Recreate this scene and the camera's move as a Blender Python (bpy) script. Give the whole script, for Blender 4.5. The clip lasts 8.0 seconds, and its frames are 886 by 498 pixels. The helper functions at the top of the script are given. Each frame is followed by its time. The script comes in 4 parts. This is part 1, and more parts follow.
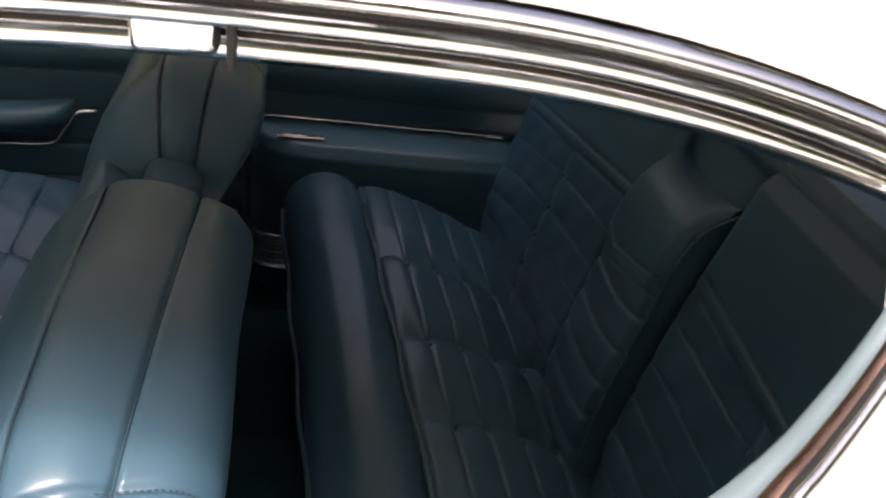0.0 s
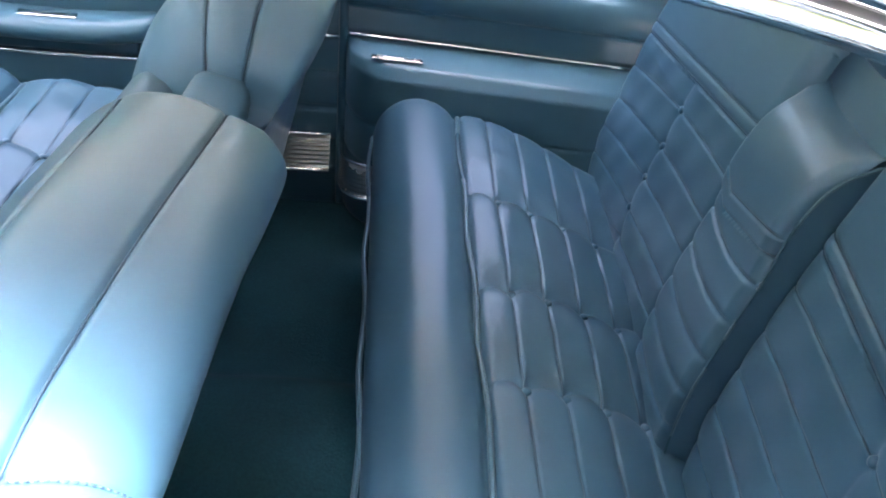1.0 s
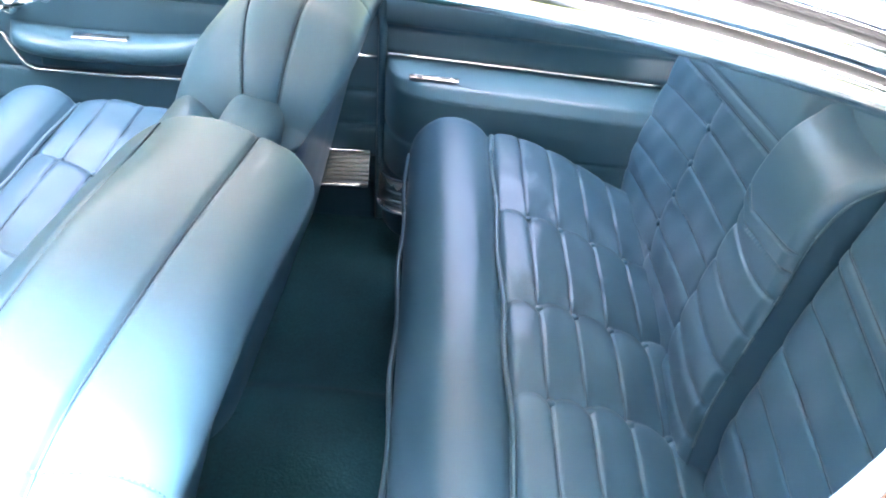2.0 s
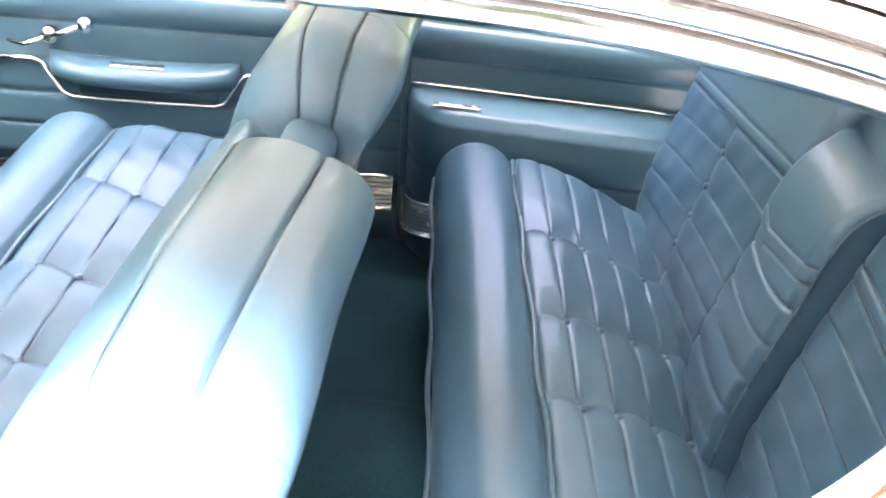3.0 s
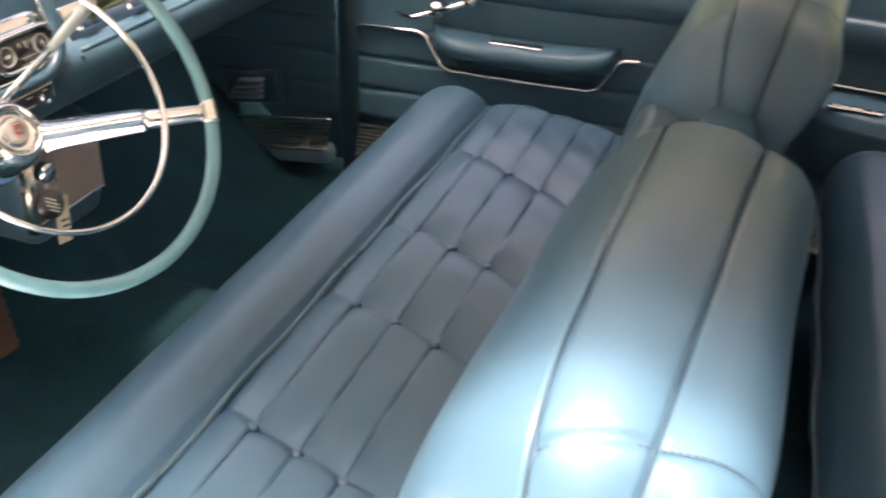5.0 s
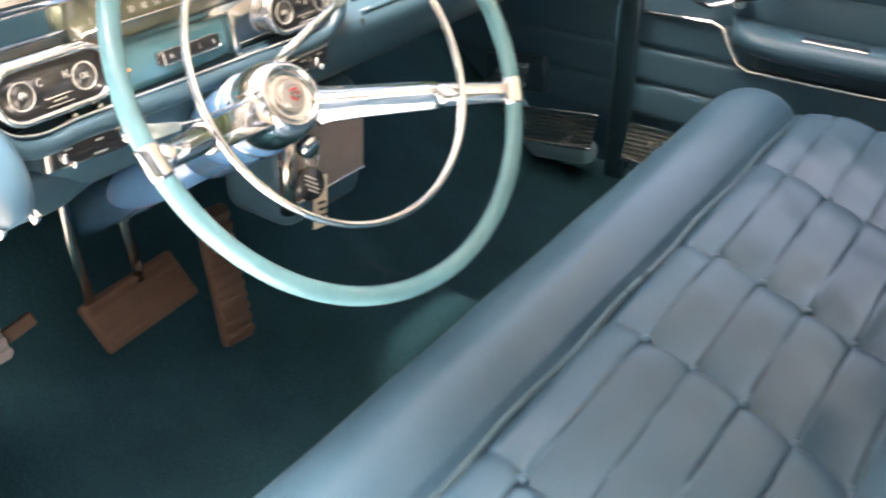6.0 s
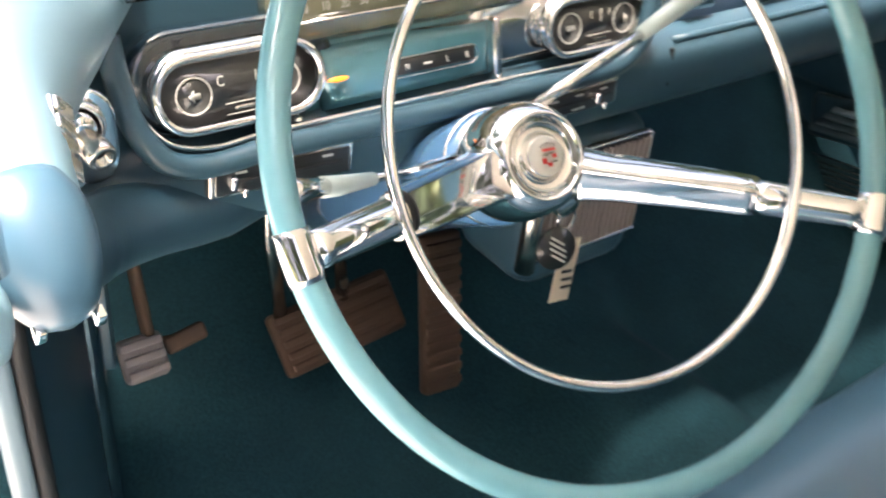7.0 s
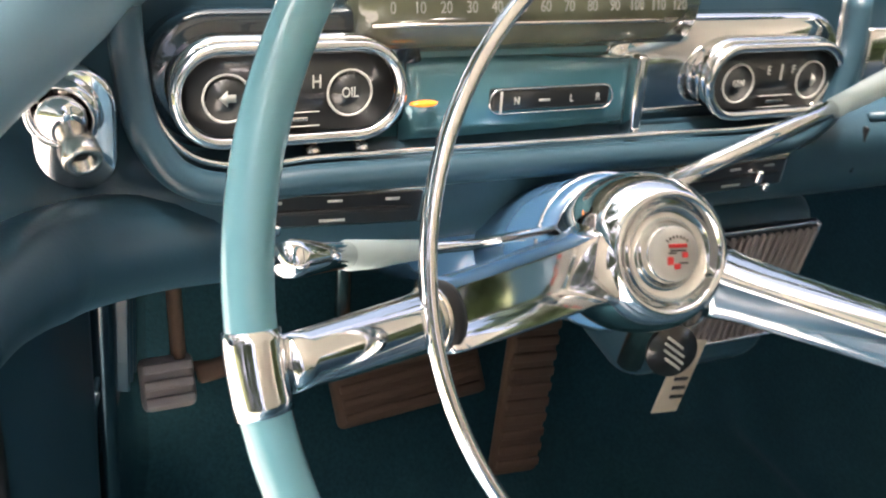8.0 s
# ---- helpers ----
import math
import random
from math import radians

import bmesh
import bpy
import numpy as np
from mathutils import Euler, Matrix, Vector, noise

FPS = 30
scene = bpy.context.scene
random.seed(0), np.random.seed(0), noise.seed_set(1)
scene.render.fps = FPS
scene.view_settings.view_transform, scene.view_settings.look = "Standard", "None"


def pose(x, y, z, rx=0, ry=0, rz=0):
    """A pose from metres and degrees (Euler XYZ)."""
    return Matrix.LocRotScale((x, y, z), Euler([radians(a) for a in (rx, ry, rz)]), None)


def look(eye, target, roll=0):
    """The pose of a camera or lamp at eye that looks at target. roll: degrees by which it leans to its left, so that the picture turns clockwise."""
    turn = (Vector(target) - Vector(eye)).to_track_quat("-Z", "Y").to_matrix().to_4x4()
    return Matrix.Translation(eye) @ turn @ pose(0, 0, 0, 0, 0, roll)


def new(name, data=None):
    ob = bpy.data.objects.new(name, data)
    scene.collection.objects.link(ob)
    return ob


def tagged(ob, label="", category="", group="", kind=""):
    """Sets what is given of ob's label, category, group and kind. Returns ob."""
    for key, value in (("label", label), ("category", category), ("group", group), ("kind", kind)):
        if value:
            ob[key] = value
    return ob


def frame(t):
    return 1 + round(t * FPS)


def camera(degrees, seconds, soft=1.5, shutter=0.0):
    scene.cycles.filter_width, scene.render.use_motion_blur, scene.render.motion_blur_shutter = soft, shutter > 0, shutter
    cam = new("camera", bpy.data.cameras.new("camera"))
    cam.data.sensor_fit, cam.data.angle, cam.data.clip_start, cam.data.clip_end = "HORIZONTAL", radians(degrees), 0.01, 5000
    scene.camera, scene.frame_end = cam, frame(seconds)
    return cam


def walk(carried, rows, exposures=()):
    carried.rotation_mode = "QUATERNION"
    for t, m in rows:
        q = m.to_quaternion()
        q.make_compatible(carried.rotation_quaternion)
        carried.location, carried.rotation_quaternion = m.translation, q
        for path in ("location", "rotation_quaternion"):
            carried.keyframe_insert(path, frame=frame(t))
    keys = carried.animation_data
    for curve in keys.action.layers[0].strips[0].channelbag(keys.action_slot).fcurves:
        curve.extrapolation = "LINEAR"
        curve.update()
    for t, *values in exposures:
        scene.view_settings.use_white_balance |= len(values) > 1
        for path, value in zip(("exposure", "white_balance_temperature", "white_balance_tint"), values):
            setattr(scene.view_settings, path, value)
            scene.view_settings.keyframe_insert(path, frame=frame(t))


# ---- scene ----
cam = camera(48.0, 8.0, soft=2.0, shutter=0.4)
PATH = [
    (0, (-0.207, -1.146, 1.321), (0.1, 0.608, 0.411), 6.3),
    (0.5, (-0.145, -1.058, 1.277), (-0.025, 0.675, 0.286), 4.4),
    (1, (-0.122, -1.012, 1.258), (-0.079, 0.692, 0.213), 5.2),
    (2.5, (-0.089, -1.08, 1.298), (-0.174, 0.647, 0.292), 2.9),
    (3, (-0.149, -1.124, 1.303), (-0.197, 0.621, 0.327), 3.9),
    (3.5, (-0.213, -1.186, 1.303), (-0.224, 0.571, 0.348), 5.5),
    (4, (-0.247, -1.218, 1.314), (-0.323, 0.53, 0.345), 5.9),
    (4.5, (-0.26, -1.183, 1.292), (-0.571, 0.532, 0.311), 3.7),
    (5, (-0.264, -1.09, 1.262), (-0.891, 0.52, 0.255), 0.9),
    (5.2, (-0.279, -1.062, 1.243), (-1.012, 0.503, 0.236), 0.1),
    (6.3, (-0.525, -0.908, 1.157), (-1.575, 0.435, 0.112), 2.2),
    (6.5, (-0.57, -0.858, 1.154), (-1.68, 0.411, 0.079), 3.5),
    (7, (-0.621, -0.756, 1.124), (-1.947, 0.283, 0.047), 4.4),
    (7.5, (-0.671, -0.687, 1.107), (-2.101, 0.18, 0.009), 6.1),
    (8, (-0.733, -0.647, 1.074), (-2.201, 0.176, -0.007), 9.8),
]
walk(cam, [(t, look(eye, target, roll)) for t, eye, target, roll in PATH],
     exposures=[(0.0, 1.52, 6850, 18), (0.3, 2.74, 6450, 19), (0.6, 3.90, 5950, 20), (1.0, 4.24, 5750, 18), (2.4, 5.10, 5900, 18), (3.0, 5.10, 6650, 23), (3.5, 4.12, 6900, 22),
                (4.0, 3.34, 6950, 24), (4.5, 3.06, 7150, 25), (5.2, 3.06, 7250, 23), (6.3, 3.56, 7000, 19), (7.0, 3.14, 6850, 17), (8.0, 2.72, 6650, 15)])

# ---- sky and sun ----
world = bpy.data.worlds.new("world")
scene.world = world
world.use_nodes = True
wn = world.node_tree
wn.nodes.clear()
sky = wn.nodes.new("ShaderNodeTexSky")
sky.sky_type, sky.sun_disc = "NISHITA", False
sky.sun_elevation, sky.sun_rotation = radians(75), radians(190)
sky.dust_density, sky.air_density, sky.ozone_density = 8.0, 0.4, 0.3
bg = wn.nodes.new("ShaderNodeBackground")
bg.inputs["Strength"].default_value = 0.13
wout = wn.nodes.new("ShaderNodeOutputWorld")
wn.links.new(sky.outputs[0], bg.inputs[0])
wn.links.new(bg.outputs[0], wout.inputs[0])

sun_data = bpy.data.lights.new("sun", "SUN")
sun_data.energy, sun_data.angle, sun_data.color = 1.15, radians(9), (1.0, 0.95, 0.88)
sun = new("sun", sun_data)
sun.matrix_world = look((0.15, -0.62, 5.0), (0, 0, 0.5))


# ---- materials ----
def material(name, color, rough=0.5, metal=0.0, vary=0.15, vscale=6.0, grain=0.0, gscale=300.0, fine=0.0, spec=0.5, coat=0.0, emit=0.0, coat_rough=0.03):
    """A surface with broad colour variation, fine grain and a small relief."""
    m = bpy.data.materials.new(name)
    m.use_nodes = True
    nt = m.node_tree
    b = nt.nodes["Principled BSDF"]
    tc = nt.nodes.new("ShaderNodeTexCoord")
    big = nt.nodes.new("ShaderNodeTexNoise")
    big.inputs["Scale"].default_value, big.inputs["Detail"].default_value = vscale, 4.0
    small = nt.nodes.new("ShaderNodeTexNoise")
    small.inputs["Scale"].default_value, small.inputs["Detail"].default_value = gscale, 3.0
    nt.links.new(tc.outputs["Object"], big.inputs["Vector"])
    nt.links.new(tc.outputs["Object"], small.inputs["Vector"])
    mixn = nt.nodes.new("ShaderNodeMix")
    mixn.data_type = "RGBA"
    mixn.inputs[6].default_value = (*[c * (1 - vary) for c in color], 1)
    mixn.inputs[7].default_value = (*[min(1, c * (1 + vary)) for c in color], 1)
    nt.links.new(big.outputs["Fac"], mixn.inputs[0])
    last = mixn.outputs[2]
    if fine:
        m2 = nt.nodes.new("ShaderNodeMix")
        m2.data_type, m2.blend_type = "RGBA", "MULTIPLY"
        m2.inputs[0].default_value = fine
        nt.links.new(last, m2.inputs[6])
        ramp = nt.nodes.new("ShaderNodeValToRGB")
        ramp.color_ramp.elements[0].position, ramp.color_ramp.elements[1].position = 0.3, 0.7
        nt.links.new(small.outputs["Fac"], ramp.inputs[0])
        nt.links.new(ramp.outputs[0], m2.inputs[7])
        last = m2.outputs[2]
    nt.links.new(last, b.inputs["Base Color"])
    rr = nt.nodes.new("ShaderNodeMapRange")
    rr.inputs["To Min"].default_value, rr.inputs["To Max"].default_value = rough * 0.8, min(1.0, rough * 1.2)
    nt.links.new(big.outputs["Fac"], rr.inputs[0])
    nt.links.new(rr.outputs[0], b.inputs["Roughness"])
    b.inputs["Metallic"].default_value = metal
    b.inputs["Specular IOR Level"].default_value = spec
    b.inputs["Coat Weight"].default_value = coat
    b.inputs["Coat Roughness"].default_value = coat_rough
    b.inputs["Coat IOR"].default_value = 1.6
    if grain:
        bump = nt.nodes.new("ShaderNodeBump")
        bump.inputs["Strength"].default_value, bump.inputs["Distance"].default_value = grain, 0.001
        nt.links.new(small.outputs["Fac"], bump.inputs["Height"])
        nt.links.new(bump.outputs[0], b.inputs["Normal"])
    if emit:
        b.inputs["Emission Color"].default_value = (*color, 1)
        b.inputs["Emission Strength"].default_value = emit
    return m


VINYL = material("blue_vinyl", (0.050, 0.118, 0.172), 0.37, vary=0.14, vscale=5, grain=0.08, gscale=900, spec=0.45, coat=0.30, coat_rough=0.20)
VINYL_SIDE = material("blue_vinyl_trim", (0.050, 0.116, 0.160), 0.33, vary=0.10, vscale=4, grain=0.10, gscale=700, spec=0.3)
PIPING = material("blue_piping", (0.066, 0.130, 0.164), 0.28, vary=0.08)
# seam thread, also laid in the grooves to darken them like shade
SEAM = material("thread_and_seam_shade", (0.02, 0.05, 0.075), 0.7, vary=0.1)
CARPET = material("teal_carpet", (0.018, 0.065, 0.080), 0.95, vary=0.4, vscale=9, grain=0.6, gscale=260, fine=0.3, spec=0.1)
CHROME = material("chrome", (0.78, 0.78, 0.78), 0.07, 1.0, vary=0.04, vscale=12, grain=0.03, gscale=60)
STEEL = material("brushed_trim", (0.72, 0.67, 0.60), 0.26, 1.0, vary=0.1, vscale=20, grain=0.08, gscale=300)
RUBBER = material("black_rubber", (0.012, 0.013, 0.014), 0.6, vary=0.2)
PEDAL = material("brown_pedal_rubber", (0.119, 0.072, 0.047), 0.75, vary=0.3, vscale=25, grain=0.4, gscale=200)
RIM = material("pale_turquoise_enamel", (0.119, 0.299, 0.348), 0.22, vary=0.25, vscale=18, coat=0.5)
GRIP = material("pale_green_plastic", (0.425, 0.518, 0.510), 0.3, vary=0.08, vscale=30)
# red-brown base colour stands in for what the chrome channel mirrors
BROWNED_CHROME = material("chrome_mirroring_brown", (0.24, 0.155, 0.12), 0.14, 1.0, vary=0.25, vscale=30, grain=0.1, gscale=120)
WHITE = material("white_paint", (0.70, 0.69, 0.65), 0.2, vary=0.03, vscale=3, coat=0.5)
GLASS = bpy.data.materials.new("tinted_glass")
GLASS.use_nodes = True
glass_tree = GLASS.node_tree
glass_tree.nodes.clear()
see = glass_tree.nodes.new("ShaderNodeBsdfTransparent")
see.inputs["Color"].default_value = (0.64, 0.71, 0.69, 1)
shine = glass_tree.nodes.new("ShaderNodeBsdfGlossy")
shine.inputs["Roughness"].default_value = 0.02
blend = glass_tree.nodes.new("ShaderNodeMixShader")
blend.inputs[0].default_value = 0.06
glass_out = glass_tree.nodes.new("ShaderNodeOutputMaterial")
glass_tree.links.new(see.outputs[0], blend.inputs[1])
glass_tree.links.new(shine.outputs[0], blend.inputs[2])
glass_tree.links.new(blend.outputs[0], glass_out.inputs[0])
SILL = material("blue_sill_paint", (0.170, 0.238, 0.272), 0.25, vary=0.08, vscale=8, coat=0.4)
PALE = material("pale_blue_paint", (0.180, 0.310, 0.369), 0.35, vary=0.06, vscale=5, grain=0.05)
DASH = material("deep_blue_dash", (0.026, 0.066, 0.092), 0.33, vary=0.12, vscale=6, grain=0.1, gscale=500)
TEAL = material("teal_metallic_plate", (0.080, 0.235, 0.285), 0.18, 0.35, vary=0.08, coat=1.0)
COLUMN = material("blue_column_paint", (0.090, 0.225, 0.405), 0.2, 0.1, vary=0.06, coat=0.6)
BLACK = material("black_gauge_face", (0.012, 0.013, 0.013), 0.35, vary=0.2, coat=0.8)
NAVY = material("navy_gloss_panel", (0.008, 0.022, 0.034), 0.2, vary=0.2, coat=1.0)
# olive tone and blotches paint the mirrored trees onto the dark lens
LENS_OLIVE = material("lens_with_reflections", (0.12, 0.125, 0.080), 0.06, vary=0.5, vscale=30, coat=1.0)
INK = material("white_ink", (0.468, 0.468, 0.432), 0.5, vary=0.04)
DULL = material("dull_ink", (0.20, 0.20, 0.17), 0.5, vary=0.1)
GREYPAD = material("grey_pedal_rubber", (0.30, 0.26, 0.25), 0.55, vary=0.2, vscale=30, grain=0.3, gscale=200)
RED = material("red_enamel", (0.6, 0.04, 0.04), 0.3, vary=0.1)
CREAM = material("cream_card", (0.72, 0.62, 0.48), 0.7, vary=0.08, vscale=30)
AMBER = material("amber_lamp", (0.8, 0.22, 0.02), 0.3, emit=0.22)
HEADLINER = material("cream_headliner", (0.88, 0.81, 0.69), 0.8, vary=0.06, grain=0.2)
CONCRETE = material("pale_concrete", (0.74, 0.71, 0.65), 0.85, vary=0.15, vscale=1.5, grain=0.4, gscale=90, fine=0.15)


# concrete round the car that gives way to grass some metres out
GROUND = CONCRETE.copy()
GROUND.name = "concrete_and_grass"
gt = GROUND.node_tree
gb = gt.nodes["Principled BSDF"]
old = gb.inputs["Base Color"].links[0].from_socket
gco = gt.nodes.new("ShaderNodeTexCoord")
glen = gt.nodes.new("ShaderNodeVectorMath")
glen.operation = "LENGTH"
gt.links.new(gco.outputs["Object"], glen.inputs[0])
gn = gt.nodes.new("ShaderNodeTexNoise")
gn.inputs["Scale"].default_value = 0.8
gt.links.new(gco.outputs["Object"], gn.inputs["Vector"])
gadd = gt.nodes.new("ShaderNodeMath")
gadd.operation = "MULTIPLY_ADD"
gadd.inputs[1].default_value = 1.2
gt.links.new(gn.outputs["Fac"], gadd.inputs[0])
gt.links.new(glen.outputs["Value"], gadd.inputs[2])
gmap = gt.nodes.new("ShaderNodeMapRange")
gmap.inputs["From Min"].default_value, gmap.inputs["From Max"].default_value = 6.2, 6.6
gt.links.new(gadd.outputs[0], gmap.inputs[0])
gmix = gt.nodes.new("ShaderNodeMix")
gmix.data_type = "RGBA"
gt.links.new(gmap.outputs[0], gmix.inputs[0])
gt.links.new(old, gmix.inputs[6])
gmix.inputs[7].default_value = (0.13, 0.15, 0.055, 1)
gt.links.new(gmix.outputs[2], gb.inputs["Base Color"])


# ---- building helpers ----
def thing(name, label, category, group="", kind=""):
    return tagged(new(name), label, category, group, kind)


def mesh_from(name, verts, faces, smooth=True):
    me = bpy.data.meshes.new(name)
    me.from_pydata([tuple(v) for v in verts], [], faces)
    me.update()
    if smooth:
        me.shade_smooth()
    return me


def part(name, data, mat, parent=None, label="", kind=""):
    """Links a bmesh or mesh as one object under a thing or part."""
    if isinstance(data, bmesh.types.BMesh):
        me = bpy.data.meshes.new(name)
        bmesh.ops.recalc_face_normals(data, faces=data.faces)
        data.to_mesh(me)
        data.free()
        me.shade_smooth()
    else:
        me = data
    if not me.materials:
        me.materials.append(mat)
    ob = new(name, me)
    ob.parent = parent
    return tagged(ob, label, kind=kind)


def spline(points, n):
    """Catmull-Rom through the points, n samples."""
    p = np.array(points, float)
    p = np.vstack([2 * p[0] - p[1], p, 2 * p[-1] - p[-2]])
    out = []
    for t in np.linspace(0, len(p) - 3 - 1e-9, n):
        k = int(t)
        f = t - k
        a, b, c, d = p[k:k + 4]
        out.append(0.5 * (2 * b + (c - a) * f + (2 * a - 5 * b + 4 * c - d) * f ** 2 + (3 * b - a - 3 * c + d) * f ** 3))
    return np.array(out)


def sweep(name, profile, points, up=(0, 0, 1), scale=None, closed=False):
    """A closed 2D profile (side, up) carried along points."""
    p = np.array(points, float)
    n, k = len(p), len(profile)
    if closed:
        tan = np.roll(p, -1, 0) - np.roll(p, 1, 0)
    else:
        tan = np.gradient(p, axis=0)
    tan /= np.linalg.norm(tan, axis=1)[:, None]
    side = np.cross(tan, np.array(up, float))
    side /= np.linalg.norm(side, axis=1)[:, None]
    top = np.cross(side, tan)
    sc = np.ones(n) if scale is None else np.array(scale, float)
    verts = []
    for i in range(n):
        for a, b in profile:
            verts.append(p[i] + sc[i] * (a * side[i] + b * top[i]))
    faces = []
    for i in range(n if closed else n - 1):
        for j in range(k):
            i2, j2 = (i + 1) % n, (j + 1) % k
            faces.append((i * k + j, i * k + j2, i2 * k + j2, i2 * k + j))
    if not closed:
        faces.append(tuple(range(k - 1, -1, -1)))
        faces.append(tuple((n - 1) * k + j for j in range(k)))
    return mesh_from(name, verts, faces)


def oval(a, b, n=14):
    return [(a * math.cos(2 * math.pi * i / n), b * math.sin(2 * math.pi * i / n)) for i in range(n)]


def tube(name, points, r, up=(0, 0, 1), scale=None, n=10, closed=False):
    return sweep(name, oval(r, r, n), points, up, scale, closed)


def grid(name, f, us, vs, disp=None, thick=0.0):
    """A sheet f(U, V) -> (X, Y, Z), pushed along its normal by disp(U, V)."""
    u, v = np.meshgrid(us, vs, indexing="ij")
    p = np.stack(f(u, v), -1)
    if disp is not None:
        du, dv = np.gradient(p, axis=0), np.gradient(p, axis=1)
        nn = np.cross(du, dv)
        nn /= np.linalg.norm(nn, axis=2)[..., None] + 1e-12
        p = p + nn * disp(u, v)[..., None]
    nu, nv = len(us), len(vs)
    faces = [(i * nv + j, (i + 1) * nv + j, (i + 1) * nv + j + 1, i * nv + j + 1) for i in range(nu - 1) for j in range(nv - 1)]
    return mesh_from(name, p.reshape(-1, 3), faces)


def rbox(size, bevel=0.005, m=None, seg=3):
    bm = bmesh.new()
    bmesh.ops.create_cube(bm, size=1, matrix=(m or Matrix()) @ Matrix.Diagonal((*size, 1)))
    bmesh.ops.bevel(bm, geom=bm.edges[:], offset=bevel, segments=seg, affect="EDGES", profile=0.5)
    return bm


def lathe(profile, m=None, n=28):
    """(radius, height) pairs turned about z."""
    m = m or Matrix()
    bm = bmesh.new()
    rings = []
    for r, h in profile:
        rings.append([bm.verts.new(m @ Vector((r * math.cos(2 * math.pi * i / n), r * math.sin(2 * math.pi * i / n), h))) for i in range(n)])
    for a, b in zip(rings, rings[1:]):
        for i in range(n):
            bm.faces.new((a[i], a[(i + 1) % n], b[(i + 1) % n], b[i]))
    for ring in (rings[0], rings[-1]):
        bm.faces.new(ring)
    return bm


def plate(outline, depth, m, bevel=0.0):
    """A flat outline in local xy, raised by depth along local z."""
    bm = bmesh.new()
    f = bm.faces.new([bm.verts.new((x, y, 0)) for x, y in outline])
    ext = bmesh.ops.extrude_face_region(bm, geom=[f])
    bmesh.ops.translate(bm, vec=(0, 0, depth), verts=[v for v in ext["geom"] if isinstance(v, bmesh.types.BMVert)])
    if bevel:
        top = [e for e in bm.edges if all(abs(v.co.z - depth) < 1e-7 for v in e.verts)]
        bmesh.ops.bevel(bm, geom=top, offset=bevel, segments=2, affect="EDGES", profile=0.5)
    bmesh.ops.transform(bm, matrix=m, verts=bm.verts)
    return bm


def stadium(a, r, n=10):
    """An outline with half straight length a and end radius r."""
    out = [(a + r * math.cos(t), r * math.sin(t)) for t in np.linspace(-math.pi / 2, math.pi / 2, n)]
    return out + [(-a + r * math.cos(t), r * math.sin(t)) for t in np.linspace(math.pi / 2, 3 * math.pi / 2, n)]


def facing(x, y, z, tilt=0.0, yaw=0.0):
    """A frame whose local x is +y (to the passenger), local y is up and local z looks back to the seats."""
    return Matrix.Translation((x, y, z)) @ Matrix(((0, 0, 1, 0), (1, 0, 0, 0), (0, 1, 0, 0), (0, 0, 0, 1))) @ pose(0, 0, 0, -tilt, yaw, 0)


def words(name, text, size, m, mat, parent, depth=0.0003):
    cu = bpy.data.curves.new(name, "FONT")
    cu.body, cu.size, cu.extrude, cu.align_x, cu.align_y = text, size, depth, "CENTER", "CENTER"
    tmp = bpy.data.objects.new(name, cu)
    scene.collection.objects.link(tmp)
    bpy.context.view_layer.update()
    me = bpy.data.meshes.new_from_object(tmp.evaluated_get(bpy.context.evaluated_depsgraph_get()))
    bpy.data.objects.remove(tmp)
    me.transform(m @ Matrix.Diagonal((0.78, 1, 1, 1)))
    return part(name, me, mat, parent)


def pleats(seams, rows, amp=0.0044, groove=0.0032, bow=0.017, depth=0.0110, tail=0.050, near=0.011, across=None):
    """Puffed pleats between stitched seams (along s), pulled down in scalloped rows (along y).
    Each row is (place, slant): its place at the first inner seam and how it slants; across turns s into the slanted length."""
    seams, rows = np.array(seams), sorted(rows)
    across = across or (lambda s: s)
    first = across(seams[1])

    def disp(s, y):
        k = np.clip(np.searchsorted(seams, s) - 1, 0, len(seams) - 2)
        a, b = seams[k], seams[k + 1]
        u = np.clip((s - a) / (b - a), 0, 1)
        inside = (s > seams[0]) & (s < seams[-1])
        edge = np.minimum(u, 1 - u) * (b - a)
        puff = 1 - np.abs(2 * u - 1) ** 2.8
        h = amp * puff - groove * np.exp(-(edge / 0.0020) ** 2)
        for j, (r, slant) in enumerate(rows):
            line = r + slant * (across(s) - first) + bow * (4 * u * (1 - u)) ** 0.8 + 0.003 * np.sin(k * 2.3 + j * 1.7)
            d = y - line
            pull = np.exp(-(np.abs(d) / np.where(d > 0, tail, near)) ** 1.15)
            h = h - pull * (depth * (0.45 + 0.55 * puff))
            h = h - 0.0035 * np.exp(-(d / 0.010) ** 2 - (edge / 0.010) ** 2)
        soft = 0.0010 * np.sin(y * 61 + k * 2.1) * np.sin(s * 43 + y * 17) + 0.0007 * np.sin(y * 23 + k) * np.sin(s * 71)
        return np.where(inside, h + soft, 0.0)
    return disp


def along(points, n):
    """A profile of (a, b) pairs resampled evenly: returns functions of s for both, the length and s of each given point."""
    q = spline([(a, 0, b) for a, b in points], n)
    d = np.concatenate([[0], np.cumsum(np.linalg.norm(np.diff(q, axis=0), axis=1))])
    marks = [d[int(round(i * (n - 1) / (len(points) - 1)))] for i in range(len(points))]
    return (lambda s: np.interp(s, d, q[:, 0])), (lambda s: np.interp(s, d, q[:, 2])), d[-1], marks


# ---- floor, ground, shell ----
bm = bmesh.new()
bmesh.ops.create_grid(bm, x_segments=2, y_segments=2, size=400)
ground = part("ground", bm, GROUND)
tagged(ground, "pale sunlit concrete with grass further out", "ground", kind="structure")

